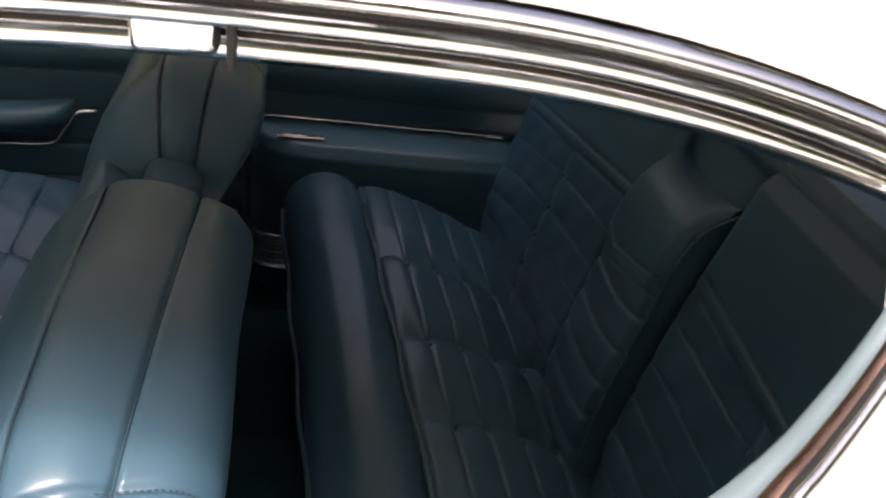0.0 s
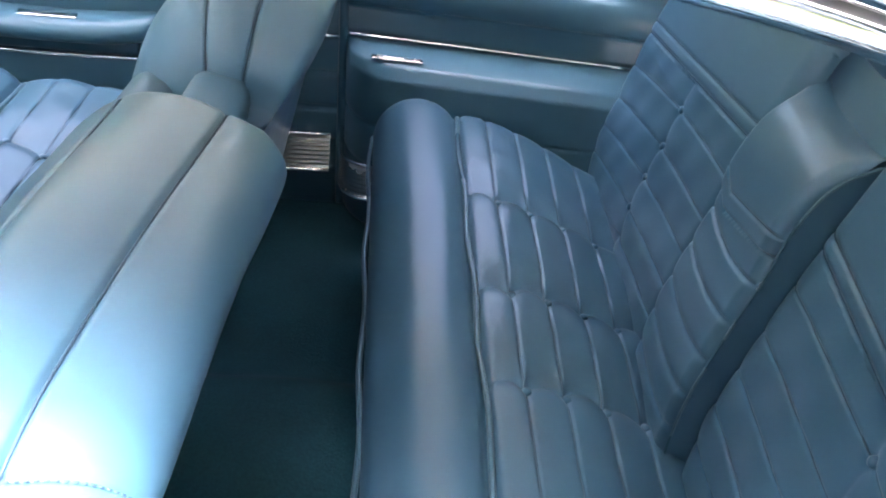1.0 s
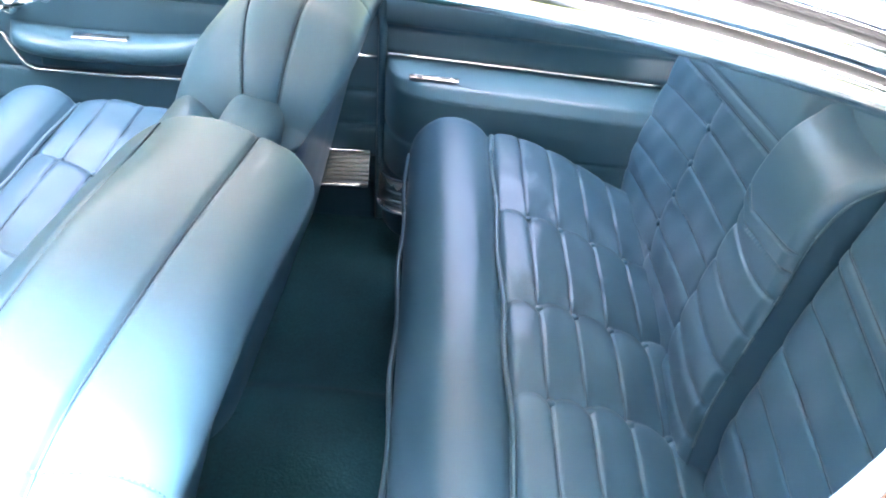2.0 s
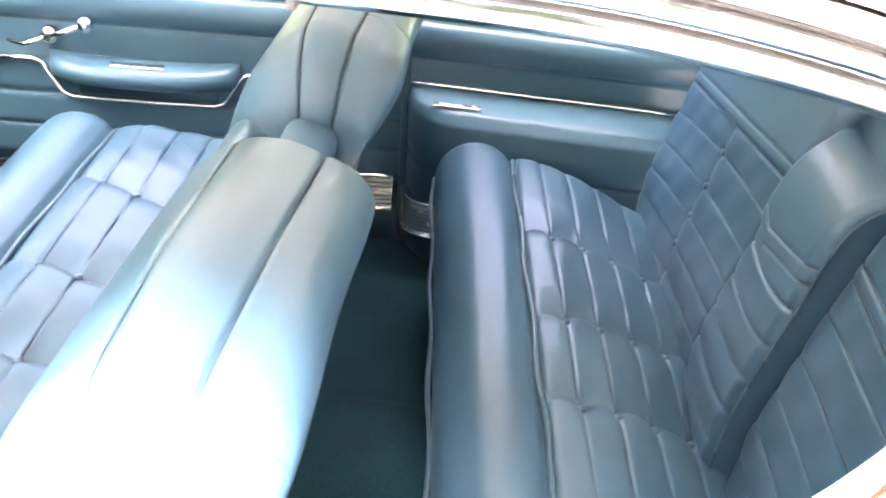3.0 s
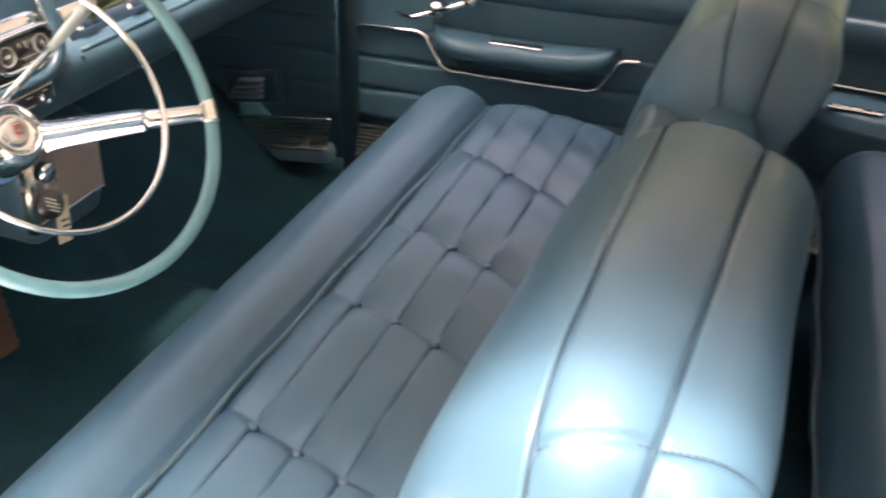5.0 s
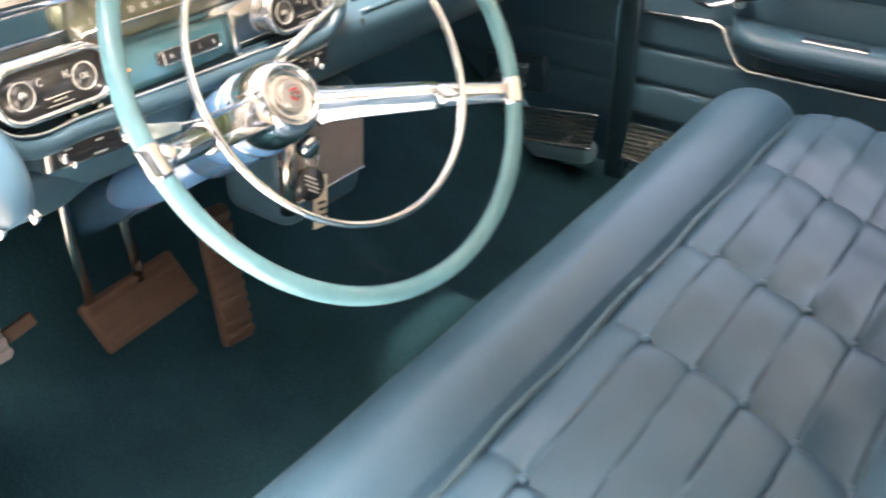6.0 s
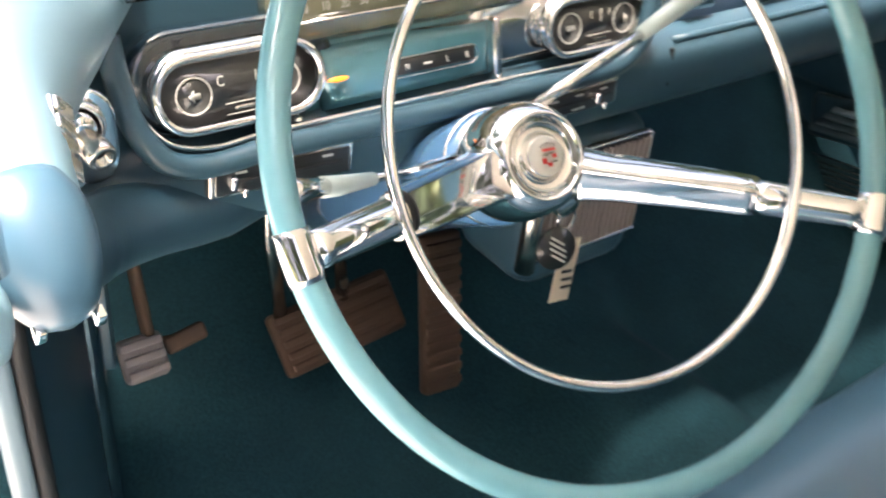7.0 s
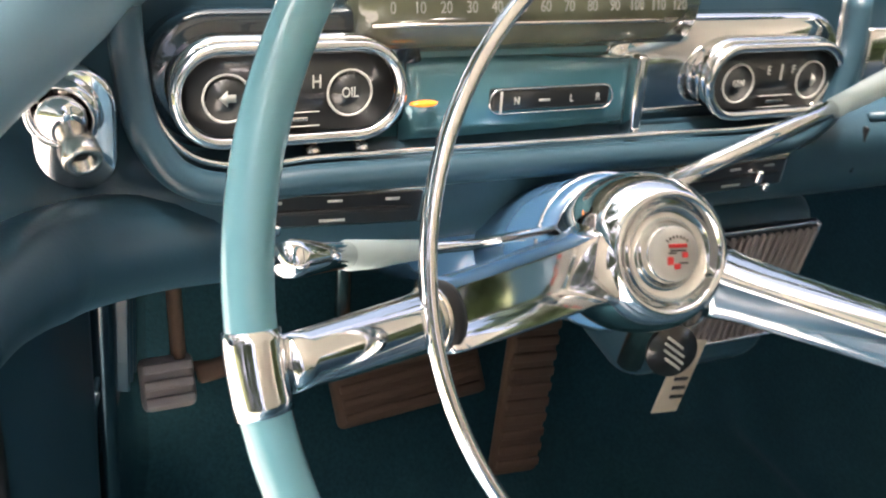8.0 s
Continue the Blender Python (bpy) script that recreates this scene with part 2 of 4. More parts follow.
# unseen woods round the lawn, taller on two sides to cut the skylight
LEAF = material("tree_leaves", (0.055, 0.085, 0.035), 0.55, vary=0.45, vscale=0.8)
rng = np.random.default_rng(7)
count = 30000
ang = rng.uniform(0, 2 * math.pi, count)
rad = rng.uniform(13, 19, count)
tall = (5.0 + 1.6 * np.sin(ang * 9) + 1.0 * np.sin(ang * 23 + 1) + 0.6 * np.sin(ang * 41)) * (1 + 0.45 * np.exp(-((ang - 1.6) / 0.9) ** 4) + 2.2 * np.exp(-((ang - 4.7) / 1.0) ** 4))
hgt = tall * rng.uniform(0, 1, count) ** 0.75
spin, tip, size = rng.uniform(0, 6.28, count), rng.uniform(-1.2, 1.2, count), rng.uniform(0.22, 0.55, count)
mid_pts = np.stack([rad * np.cos(ang), rad * np.sin(ang), hgt + 0.1], -1)
e1 = np.stack([np.cos(spin), np.sin(spin), 0 * spin], -1) * size[:, None]
e2 = np.stack([-np.sin(spin) * np.sin(tip), np.cos(spin) * np.sin(tip), np.cos(tip)], -1) * size[:, None]
quad = np.stack([mid_pts - e1, mid_pts - 0.6 * e2, mid_pts + e1, mid_pts + 0.8 * e2], 1).reshape(-1, 3)
woods = part("woods_screen", mesh_from("woods_screen", quad, [(4 * i, 4 * i + 1, 4 * i + 2, 4 * i + 3) for i in range(count)], False), LEAF)
tagged(woods, "unseen leafy trees round the lawn, added to screen the sky and tint reflections", "trees", kind="stuff")


def floor_z(x, y):
    hump = 0.075 * np.exp(-(y / 0.13) ** 4)
    toe = np.clip((-1.33 - x) / 0.40, 0, 1)
    return 0.285 + hump + toe * 0.36 + 0.004 * np.sin(x * 21 + y * 13) * np.sin(y * 17)


floor = part("floor", grid("floor", lambda x, y: (x, y, floor_z(x, y)), np.linspace(-1.75, 0.4, 110), np.linspace(-0.74, 0.77, 84)), CARPET)
tagged(floor, "dark teal carpet worn in places over the transmission hump", "carpet", kind="structure")
firewall = part("wall_front", rbox((0.04, 1.5, 0.75), 0.01, pose(-1.78, 0, 0.68)), RUBBER)
tagged(firewall, "dark firewall behind the pedals", "wall", kind="structure")


# ---- seats ----
def end_drop(y, y0, y1, r):
    """How far the surface falls back near its two ends."""
    e = np.clip(np.maximum(y0 + r - y, y - (y1 - r)) / r, 0, 1)
    return r * (1 - np.sqrt(np.clip(1 - e ** 2, 0, 1)))


def spaced(y0, y1, step, r):
    """Even steps, packed at the two ends."""
    e = r * (1 - np.cos(np.linspace(0, math.pi / 2, 9)))
    return np.concatenate([y0 + e, np.arange(y0 + r + step, y1 - r, step), (y1 - e)[::-1]])


def seam_shade(name, f, disp, lines, parent, r=0.0010, sink=0.0):
    """A dark line in each groove, seam thread and painted shade at once; lines hold (first, second) arrays of surface
    coordinates.
    """
    e = 5e-4
    for a, b in lines:
        p0 = np.stack(np.broadcast_arrays(*f(a, b)), -1)
        du = np.stack(np.broadcast_arrays(*f(a + e, b)), -1) - p0
        dv = np.stack(np.broadcast_arrays(*f(a, b + e)), -1) - p0
        n = np.cross(du, dv)
        n /= np.linalg.norm(n, axis=1)[:, None]
        pts = p0 + n * (disp(a, b) - sink)[:, None]
        part(name, tube(name, pts, r, up=tuple(n[len(n) // 2]), n=5), SEAM, parent)


def button(mesh, parent, x, y, z):
    ob = part("button", mesh, VINYL, parent)
    ob.location = (x, y, z)
    return ob


button_mesh = bpy.data.meshes.new("button")
bm = lathe([(0.0060, -0.008), (0.0062, -0.002), (0.0050, 0.0008), (0.002, 0.0018)], n=14)
bmesh.ops.recalc_face_normals(bm, faces=bm.faces)
bm.to_mesh(button_mesh)
bm.free()
button_mesh.materials.append(VINYL)
button_mesh.shade_smooth()


def bench_cushion(seat, profile, roll_mark, seam_x, rows, y0, y1, lean, skew, amp, depth, tail, bow):
    """A bench cushion: a smooth front roll, a deep crease with piping, then pleats tufted in slanting rows."""
    fx, fz, length, marks = along(profile, 160)
    ss = np.linspace(0, length, 900)
    to_s = lambda x: ss[np.argmin(np.abs(fx(ss) - x) + (ss < marks[2]) * 9)]
    seams = [to_s(x) for x in seam_x]
    quilt = pleats(seams, rows, amp, 0.0022, bow, depth=depth, tail=tail, across=fx)
    rowed = sorted(rows)
    svals = np.concatenate([np.linspace(0, seams[0] - 0.03, 60)[:-1], np.arange(seams[0] - 0.03, length, 0.0017)])
    yvals = spaced(y0, y1, 0.0030, 0.05)
    f = lambda s, y: (fx(s) + skew * (y - 0.06), y, fz(s) + lean * (y - 0.06))

    def full(s, y):
        d = s - seams[0]
        crease = 0.004 * np.exp(-(np.abs(d) / np.where(d < 0, 0.010, 0.006)) ** 1.4)
        roll = np.where(d < 0, 0.0006 * np.sin(y * 31 + 2) * np.sin(s * 17), 0.0)
        fade = np.clip(d / 0.05, 0, 1)
        return quilt(s, y) * np.where(d > 0, 0.35 + 0.65 * fade, 1.0) + roll - crease - end_drop(y, y0, y1, 0.05)
    part("cushion", grid("cushion", f, svals, yvals, full), VINYL, seat)
    yt = np.linspace(y0 + 0.03, y1 - 0.03, 260)
    seam_shade("seam", f, full, [(np.full(260, s), yt) for s in seams[1:-1]], seat)
    # buttons sit where seams and rows cross
    for r, slant in rowed:
        for s in seams[1:-1]:
            y = r + slant * (float(fx(s)) - float(fx(seams[1])))
            drop = float(full(np.array([[s]]), np.array([[y]]))[0, 0])
            button(button_mesh, seat, float(fx(s)) + skew * (y - 0.06), y - 0.002, float(fz(s)) + lean * (y - 0.06) + drop + 0.0075)
    # piping in the crease, and along the front of the roll
    ys = np.linspace(y0 + 0.02, y1 - 0.02, 110)
    wob = lambda y: 0.0022 * np.sin(y * 27)
    for s, lift, name in ((seams[0], -0.0010, "piping"), (roll_mark, 0.001, "front_piping")):
        pts = [(float(fx(s)) + skew * (y - 0.06) + wob(y) - (0.004 if name == "front_piping" else 0), y, float(fz(s)) + lean * (y - 0.06) + lift - float(end_drop(np.array(y), y0, y1, 0.05))) for y in ys]
        part(name, tube(name, pts, 0.0036, n=8), PIPING, seat)
    return fx, fz, seams


rear_seat = thing("rear_bench_seat", "pale blue vinyl rear bench seat with tufted pleats and buttons", "seat")
rear_seat.location = (0, 0, 0)
REAR_PROFILE = [(-0.165, 0.30), (-0.172, 0.42), (-0.188, 0.50), (-0.179, 0.544), (-0.150, 0.572), (-0.118, 0.581), (-0.088, 0.576), (-0.066, 0.563), (-0.053, 0.553), (-0.036, 0.5555),
                (0.0, 0.550), (0.06, 0.529), (0.115, 0.502), (0.165, 0.476), (0.23, 0.447), (0.28, 0.43)]
bench_cushion(rear_seat, REAR_PROFILE, 0.205, (-0.052, -0.002, 0.048, 0.100, 0.153, 0.208), ((0.268, 0.08), (0.052, 0.20), (-0.127, 0.20), (-0.33, 0.15), (-0.53, 0.1)), -0.62, 0.550, 0.062, -0.065, 0.0024, 0.0115, 0.060, 0.017)


def back_x(z):
    """The face of the rear backrest."""
    return np.interp(z, [0.40, 0.55, 0.62, 0.72, 0.80, 0.90, 0.94], [0.165, 0.182, 0.203, 0.231, 0.262, 0.300, 0.335])


def chevron(y):
    """Height of the slanting double seam across one half of the backrest."""
    return 0.779 - 0.075 * np.abs(y)


BACK_SEAMS = (0.385, 0.44, 0.495, 0.549, 0.600, 0.652, 0.711, 0.800)
TUFTS = {1: 0.31, -1: -0.40}


def rear_back_disp(side):
    tuft = TUFTS[side]
    quilt = pleats(BACK_SEAMS, ((tuft, 0.0),), 0.0020, 0.0018, 0.008, 0.0075, 0.050, 0.016)

    def disp(z, y):
        w = side * (y - tuft)
        zz = z + 0.083 * w + 0.17 * w ** 2
        c = chevron(y)
        flat = 0.0045 * np.clip((z - c + 0.006) / 0.010, 0, 1)
        for off in (0.0, 0.019):
            flat = flat - 0.0020 * np.exp(-((z - c - off) / 0.0030) ** 2)
        return np.where(z < c - 0.004, quilt(zz, y), flat)
    return disp


for side, y0, y1 in ((1, 0.056, 0.585), (-1, -0.70, -0.140)):
    zs = np.concatenate([np.arange(0.40, 0.90, 0.0018), np.linspace(0.90, 0.94, 10)])
    d = rear_back_disp(side)
    tuft = TUFTS[side]
    back_off = 0.0 if side > 0 else 0.028
    f = lambda z, y: (back_x(z) + back_off - 0.05 * (y - 0.31) * (side > 0), y, z + 0 * y)
    part("backrest", grid("backrest", f, zs, spaced(y0, y1, 0.0036, 0.03), lambda z, y: d(z, y) - end_drop(y, y0, y1, 0.03) * 0.8), VINYL, rear_seat)
    yt = np.linspace(y0 + 0.012, y1 - 0.012, 160)
    wt = side * (yt - tuft)
    inside = [np.clip(z0 - 0.083 * wt - 0.17 * wt ** 2, 0.40, 0.90) for z0 in BACK_SEAMS[2:7]]
    full = lambda z, y: d(z, y) - end_drop(y, y0, y1, 0.03) * 0.8
    seam_shade("seam", f, full, [(z, yt) for z in inside] + [(chevron(yt) + off, yt) for off in (0.0, 0.019)], rear_seat)
    for z in BACK_SEAMS[3:7]:
        button(button_mesh, rear_seat, float(back_x(z)) + back_off + 0.0025, tuft, z).rotation_euler = (0, radians(-72), 0)

# middle of the backrest behind the folded armrest
part("backrest_middle", grid("backrest_middle", lambda z, y: (back_x(z) + 0.045, y, z), np.linspace(0.40, 0.93, 30), np.linspace(-0.16, 0.09, 20)), VINYL, rear_seat)


HEAD = spline([(z, 0, x) for x, z in ((0.170, 0.42), (0.182, 0.54), (0.208, 0.64), (0.232, 0.72), (0.241, 0.76), (0.254, 0.795), (0.270, 0.822), (0.294, 0.842), (0.318, 0.846), (0.338, 0.832), (0.348, 0.80))], 120)
CREST = int(np.argmax(HEAD[:, 0]))


def armrest_at(i):
    k = np.arange(120)
    return np.interp(i, k, HEAD[:, 2]), np.interp(i, k, HEAD[:, 0])


def armrest_disp(z, y):
    c = 0.737 + 0.43 * np.clip(y - 0.010, 0, 1) + 0.18 * np.clip(0.010 - y, 0, 1)
    zz = z - 1.3 * (y + 0.03) ** 2
    u = ((zz - 0.436) / 0.051) % 1
    edge = np.minimum(u, 1 - u) * 0.051
    h = 0.0036 * (1 - np.abs(2 * u - 1) ** 3.2) - 0.003 * np.exp(-(edge / 0.0020) ** 2)
    top = 0.009 * np.clip((z - c + 0.026) / 0.006, 0, 1) - 0.005 * np.exp(-((z - c) / 0.0019) ** 2) - 0.005 * np.exp(-((z - c + 0.022) / 0.0019) ** 2)
    return np.where(z < c - 0.026, h, top) - end_drop(y, -0.135, 0.058, 0.016)


def arm_f(i, y):
    """The pad of the folded armrest, drawn out to two points at its crest."""
    x, z = armrest_at(i)
    near = np.exp(-((i - CREST) / 9.0) ** 2)
    tip = near * np.clip(np.abs(y + 0.0385) / 0.0965, 0, 1) ** 4
    return x + 0.010 * tip, y + 0.012 * tip * np.sign(y + 0.0385), z + 0.010 * tip - 0.006 * near * (1 - tip)


def arm_d(i, y):
    near = np.exp(-((i - CREST) / 9.0) ** 2)
    full = armrest_disp(np.where(i > CREST, HEAD[CREST, 0], armrest_at(i)[1]), y)
    round_off = end_drop(y, -0.135, 0.058, 0.016)
    return full + round_off * near


def side_width(i):
    return 0.004 + 0.062 * np.sqrt(np.clip((CREST + 2 - i) / 30, 0, 1))


armrest = part("armrest", grid("armrest", arm_f, np.linspace(0, 119, 360), spaced(-0.135, 0.058, 0.0025, 0.016), arm_d), VINYL, rear_seat, "folded-up centre armrest with a smooth head pad")
ya = np.linspace(-0.128, 0.050, 60)
level = lambda z: np.interp(z, HEAD[:CREST + 1, 0], np.arange(CREST + 1))
cv = 0.737 + 0.43 * np.clip(ya - 0.010, 0, 1) + 0.18 * np.clip(0.010 - ya, 0, 1)
seam_shade("seam", arm_f, arm_d, [(level(cv), ya), (level(cv - 0.022), ya)] + [(level(0.436 + 0.051 * k + 1.3 * (ya + 0.03) ** 2), ya) for k in range(1, 6)], armrest)
for y, sgn in ((-0.135, -1), (0.058, 1)):
    edge_y = lambda i: arm_f(i, np.full_like(i, y))[1]
    edge_z = lambda i: arm_f(i, np.full_like(i, y))[2]
    part("armrest_side", grid("armrest_side", lambda i, t: (armrest_at(i)[0] + 0.005 + side_width(i) * t, edge_y(i) - sgn * 0.003 + sgn * 0.004 * np.sin(t * 3.1), edge_z(i) - 0.003 * t), np.linspace(0, CREST, 60), np.linspace(0, 1, 8)), VINYL, armrest)
    for t, r, name in ((0.03, 0.0016, "edge_seam"), (1.0, 0.0030, "armrest_piping")):
        part(name, tube(name, [(float(armrest_at(i)[0] + 0.005 + side_width(i) * t), float(edge_y(np.array(i))) + sgn * 0.001, float(edge_z(np.array(i))) - 0.003 * t) for i in np.linspace(0, CREST, 60)], r, up=(0, 1, 0), n=8), PIPING, armrest)
shelf = part("parcel_shelf", rbox((0.42, 1.4, 0.03), 0.012, pose(0.55, 0, 0.915)), VINYL_SIDE)
tagged(shelf, "blue parcel shelf behind the rear seat", "shelf", kind="structure")

# front bench
front_seat = thing("front_bench_seat", "pale blue vinyl front bench with tufted pleats and split backs", "seat")
FRONT_PROFILE = [(-0.955, 0.30), (-0.962, 0.42), (-0.972, 0.49), (-0.960, 0.534), (-0.928, 0.562), (-0.893, 0.571), (-0.860, 0.566), (-0.837, 0.552), (-0.822, 0.541), (-0.803, 0.548),
                 (-0.76, 0.553), (-0.70, 0.546), (-0.64, 0.538), (-0.58, 0.526), (-0.50, 0.506), (-0.40, 0.48)]
bench_cushion(front_seat, FRONT_PROFILE, 0.20, (-0.822, -0.764, -0.702, -0.641, -0.58, -0.52, -0.46), ((0.341, -0.36), (0.088, -0.24), (-0.108, -0.22), (-0.362, -0.20), (-0.56, -0.2)), -0.62, 0.588, 0.045, 0.015, 0.0026, 0.0175, 0.075, 0.008)

BACK_SECTION = [(-0.505, 0.46), (-0.500, 0.60), (-0.475, 0.74), (-0.440, 0.84), (-0.405, 0.895), (-0.362, 0.929), (-0.330, 0.931), (-0.299, 0.922), (-0.262, 0.906), (-0.242, 0.872),
                (-0.262, 0.825), (-0.300, 0.76), (-0.345, 0.62), (-0.385, 0.45), (-0.42, 0.32), (-0.45, 0.29)]


def seat_back(parent, y0, y1, stitch, lift, r0, r1, d0, crowned, crisp=False):
    """One padded seat back: soft outer end, crisp inner end, two lengthwise seams on top, a stitched cross seam."""
    fx, fz, length, marks = along(BACK_SECTION, 220)
    s1, s2 = marks[5], marks[7]
    q = np.linspace(0, math.pi / 2, 18)
    ys = np.concatenate([np.linspace(y0, y0 + r0, 64), np.arange(y0 + r0 + 0.004, y1 - r1, 0.006), (y1 - r1 * (1 - np.cos(q)))[::-1]])
    sv = np.concatenate([np.linspace(0, s1 - 0.02, 60), np.arange(s1 - 0.018, s2 + 0.02, 0.0016), np.linspace(s2 + 0.022, length, 80)])

    skew = lambda s: np.interp(s, [0, s1, s2, s2 + 0.06, length], [-0.02, -0.045, 0.024, 0, 0]) * (0.45 / (y1 - y0))
    slope = 0.024 * (0.45 / (y1 - y0))
    mid = y0 + r0 + 0.02

    def crown(s, y):
        """The top swells in its middle and falls towards the ends."""
        return -crowned * np.cos(math.pi / 2 * np.clip((y - mid) / (y1 - mid), -1, 1)) ** 1.2 * np.clip((fz(s) - 0.70) / 0.15, 0, 1)

    def drop(y):
        a = np.clip((y0 + r0 - y) / r0, 0, 1)
        b = np.clip((y - y1 + r1) / r1, 0, 1)
        near = d0 * (1 - np.sqrt(1 - a ** 2))
        if crisp:
            u = np.clip(y0 + r0 - y, 0, r0)
            over = u - (y0 + r0 - stitch)
            near = 0.016 * np.clip(u / (y0 + r0 - stitch), 0, 1) ** 2 + 0.85 * (np.sqrt(over ** 2 + 0.010 ** 2) + over) * d0 / 0.1
        return near + r1 * (1 - np.sqrt(1 - b ** 2))

    def radial(s):
        """Direction from the core of the section to its skin, and the distance."""
        vx, vz = fx(s) - np.interp(fz(s), [0.30, 0.50, 0.70, 0.90], [-0.455, -0.435, -0.395, -0.345]), fz(s) - np.clip(fz(s), 0.45, 0.78)
        d = np.sqrt(vx ** 2 + vz ** 2)
        return vx / d, vz / d, d

    def f(s, y):
        vx, vz, d = radial(s)
        k = np.minimum(drop(y), 0.88 * d)
        return fx(s) - 0.5 * k * vx + skew(s) * (y - stitch), y, fz(s) - k * vz + lift + slope * (stitch - y) - crown(s, y)

    def disp(s, y):
        h = -0.003 * np.exp(-((s - s1) / 0.0022) ** 2) - 0.0035 * np.exp(-((s - s2) / 0.0024) ** 2)
        h = h + 0.005 * np.sin(np.clip((s - s1) / (s2 - s1), 0, 1) * math.pi)
        h = h + 0.0014 * np.sin(y * 19 + 1.0) * np.sin(s * 21)
        cross = np.exp(-((y - stitch - 0.02 * (s - s1) / (s2 - s1)) / 0.0030) ** 2)
        h = h - 0.0030 * cross * ((s > s1) & (s < s2 + 0.075))
        # worn creases on the rear edge
        h = h + 0.0024 * np.sin(s * 170 + y * 60 + 1.5 * np.sin(y * 50)) * np.exp(-((s - s2 - 0.022) / 0.016) ** 2) * np.exp(-((y - (y1 - 0.055)) / 0.035) ** 2)
        return h

    def skin(s, y, sink=0.0):
        vx, vz, d = radial(s)
        k = min(float(drop(np.array(y))), 0.88 * float(d)) + sink
        return np.array([fx(s) - 0.5 * k * vx + float(skew(s)) * (y - stitch), y, fz(s) - k * vz + lift + slope * (stitch - y) - float(crown(s, y))])
    back = part("backrest", grid("backrest", f, sv, ys, disp), VINYL, parent)
    centre = np.array([-0.40, 0, 0.64 + lift])
    for s in (s1, s2):
        path = [skin(s, y, 0.0026) for y in ys[2:-2]]
        part("seam", tube("seam", path, 0.0009, up=(1, 0, 0), n=6), SEAM, back)
        low = np.array(skin(s, y0))
        part("end_seam", tube("end_seam", [low + np.array([-0.10 * t, -0.0002, -0.25 * t]) for t in np.linspace(0, 1, 8)], 0.0008, up=(0, 1, 0), n=6), SEAM, back)
    for ye, r, sgn in ((y0, r0, -1), (y1, r1, 1)):
        ring = np.array([skin(s, ye) for s in sv])
        verts = [tuple(p) for p in ring] + [tuple(0.5 * (p + np.array([centre[0], ye, centre[2]]))) for p in ring] + [(centre[0], ye, centre[2])]
        n = len(ring)
        faces = [(i, (i + 1) % n, n + (i + 1) % n, n + i) for i in range(n)] + [(n + i, n + (i + 1) % n, 2 * n) for i in range(n)]
        part("end_panel", mesh_from("end_panel", verts, faces), VINYL, back)
    # short thread stitches across the top
    verts, faces = [], []
    for s in np.arange(s1 + 0.004, s2 + 0.075, 0.0042):
        y = stitch + 0.02 * (s - s1) / (s2 - s1)
        a, b = skin(s, y - 0.0004, 0.0012), skin(s + 0.0026, y + 0.0004, 0.0012)
        w = np.array([0.0, 0.0009, 0.0])
        k = len(verts)
        verts += [a - w, a + w, b + w, b - w, a + (0, 0, 0.0010), b + (0, 0, 0.0010)]
        faces += [(k, k + 3, k + 5, k + 4), (k + 1, k + 4, k + 5, k + 2), (k, k + 4, k + 1), (k + 3, k + 2, k + 5)]
    part("stitching", mesh_from("stitching", verts, faces), SEAM, back, kind="stuff")
    # piping down the front of the soft end
    part("piping", tube("piping", [skin(s, y0 + 0.030, -0.001) for s in np.linspace(0.02, marks[3], 30)], 0.0035, up=(0, 1, 0), n=8), PIPING, back)
    return back


seat_back(front_seat, -0.800, -0.245, -0.715, -0.003, 0.165, 0.016, 0.098, 0.020, True)
seat_back(front_seat, -0.072, 0.68, 0.090, 0.000, 0.100, 0.024, 0.115, 0.022)
# centre armrest, folded up between the two backs
for x0, x1, top in ((-0.468, -0.410, 0.852), (-0.398, -0.335, 0.868)):
    part("centre_armrest", rbox((x1 - x0, 0.22, 0.15), 0.024, pose((x0 + x1) / 2 + 0.018, -0.135, top - 0.075, 0, 10, 0), 5), VINYL, front_seat)
part("seat_base", rbox((0.46, 1.16, 0.16), 0.02, pose(-0.71, 0, 0.40)), VINYL_SIDE, front_seat)


# ---- passenger side ----
def panel_disp(lines, depth=0.004, amp=0.006):
    lines = np.array(lines)

    def disp(z, x):
        k = np.clip(np.searchsorted(lines, z) - 1, 0, len(lines) - 2)
        u = np.clip((z - lines[k]) / (lines[k + 1] - lines[k]), 0, 1)
        w = lines[k + 1] - lines[k]
        return amp * (1 - np.abs(2 * u - 1) ** 6) - depth * np.exp(-(np.minimum(u, 1 - u) * w / 0.0026) ** 2)
    return disp


def side_panel(name, x0, x1, z0, z1, lines, y, mat, parent, step=0.004):
    d = panel_disp(lines)
    return part(name, grid(name, lambda z, x: (x, y + 0 * x, z), np.arange(z0, z1, step), np.linspace(x0, x1, 24), lambda z, x: -d(z, x)), mat, parent)


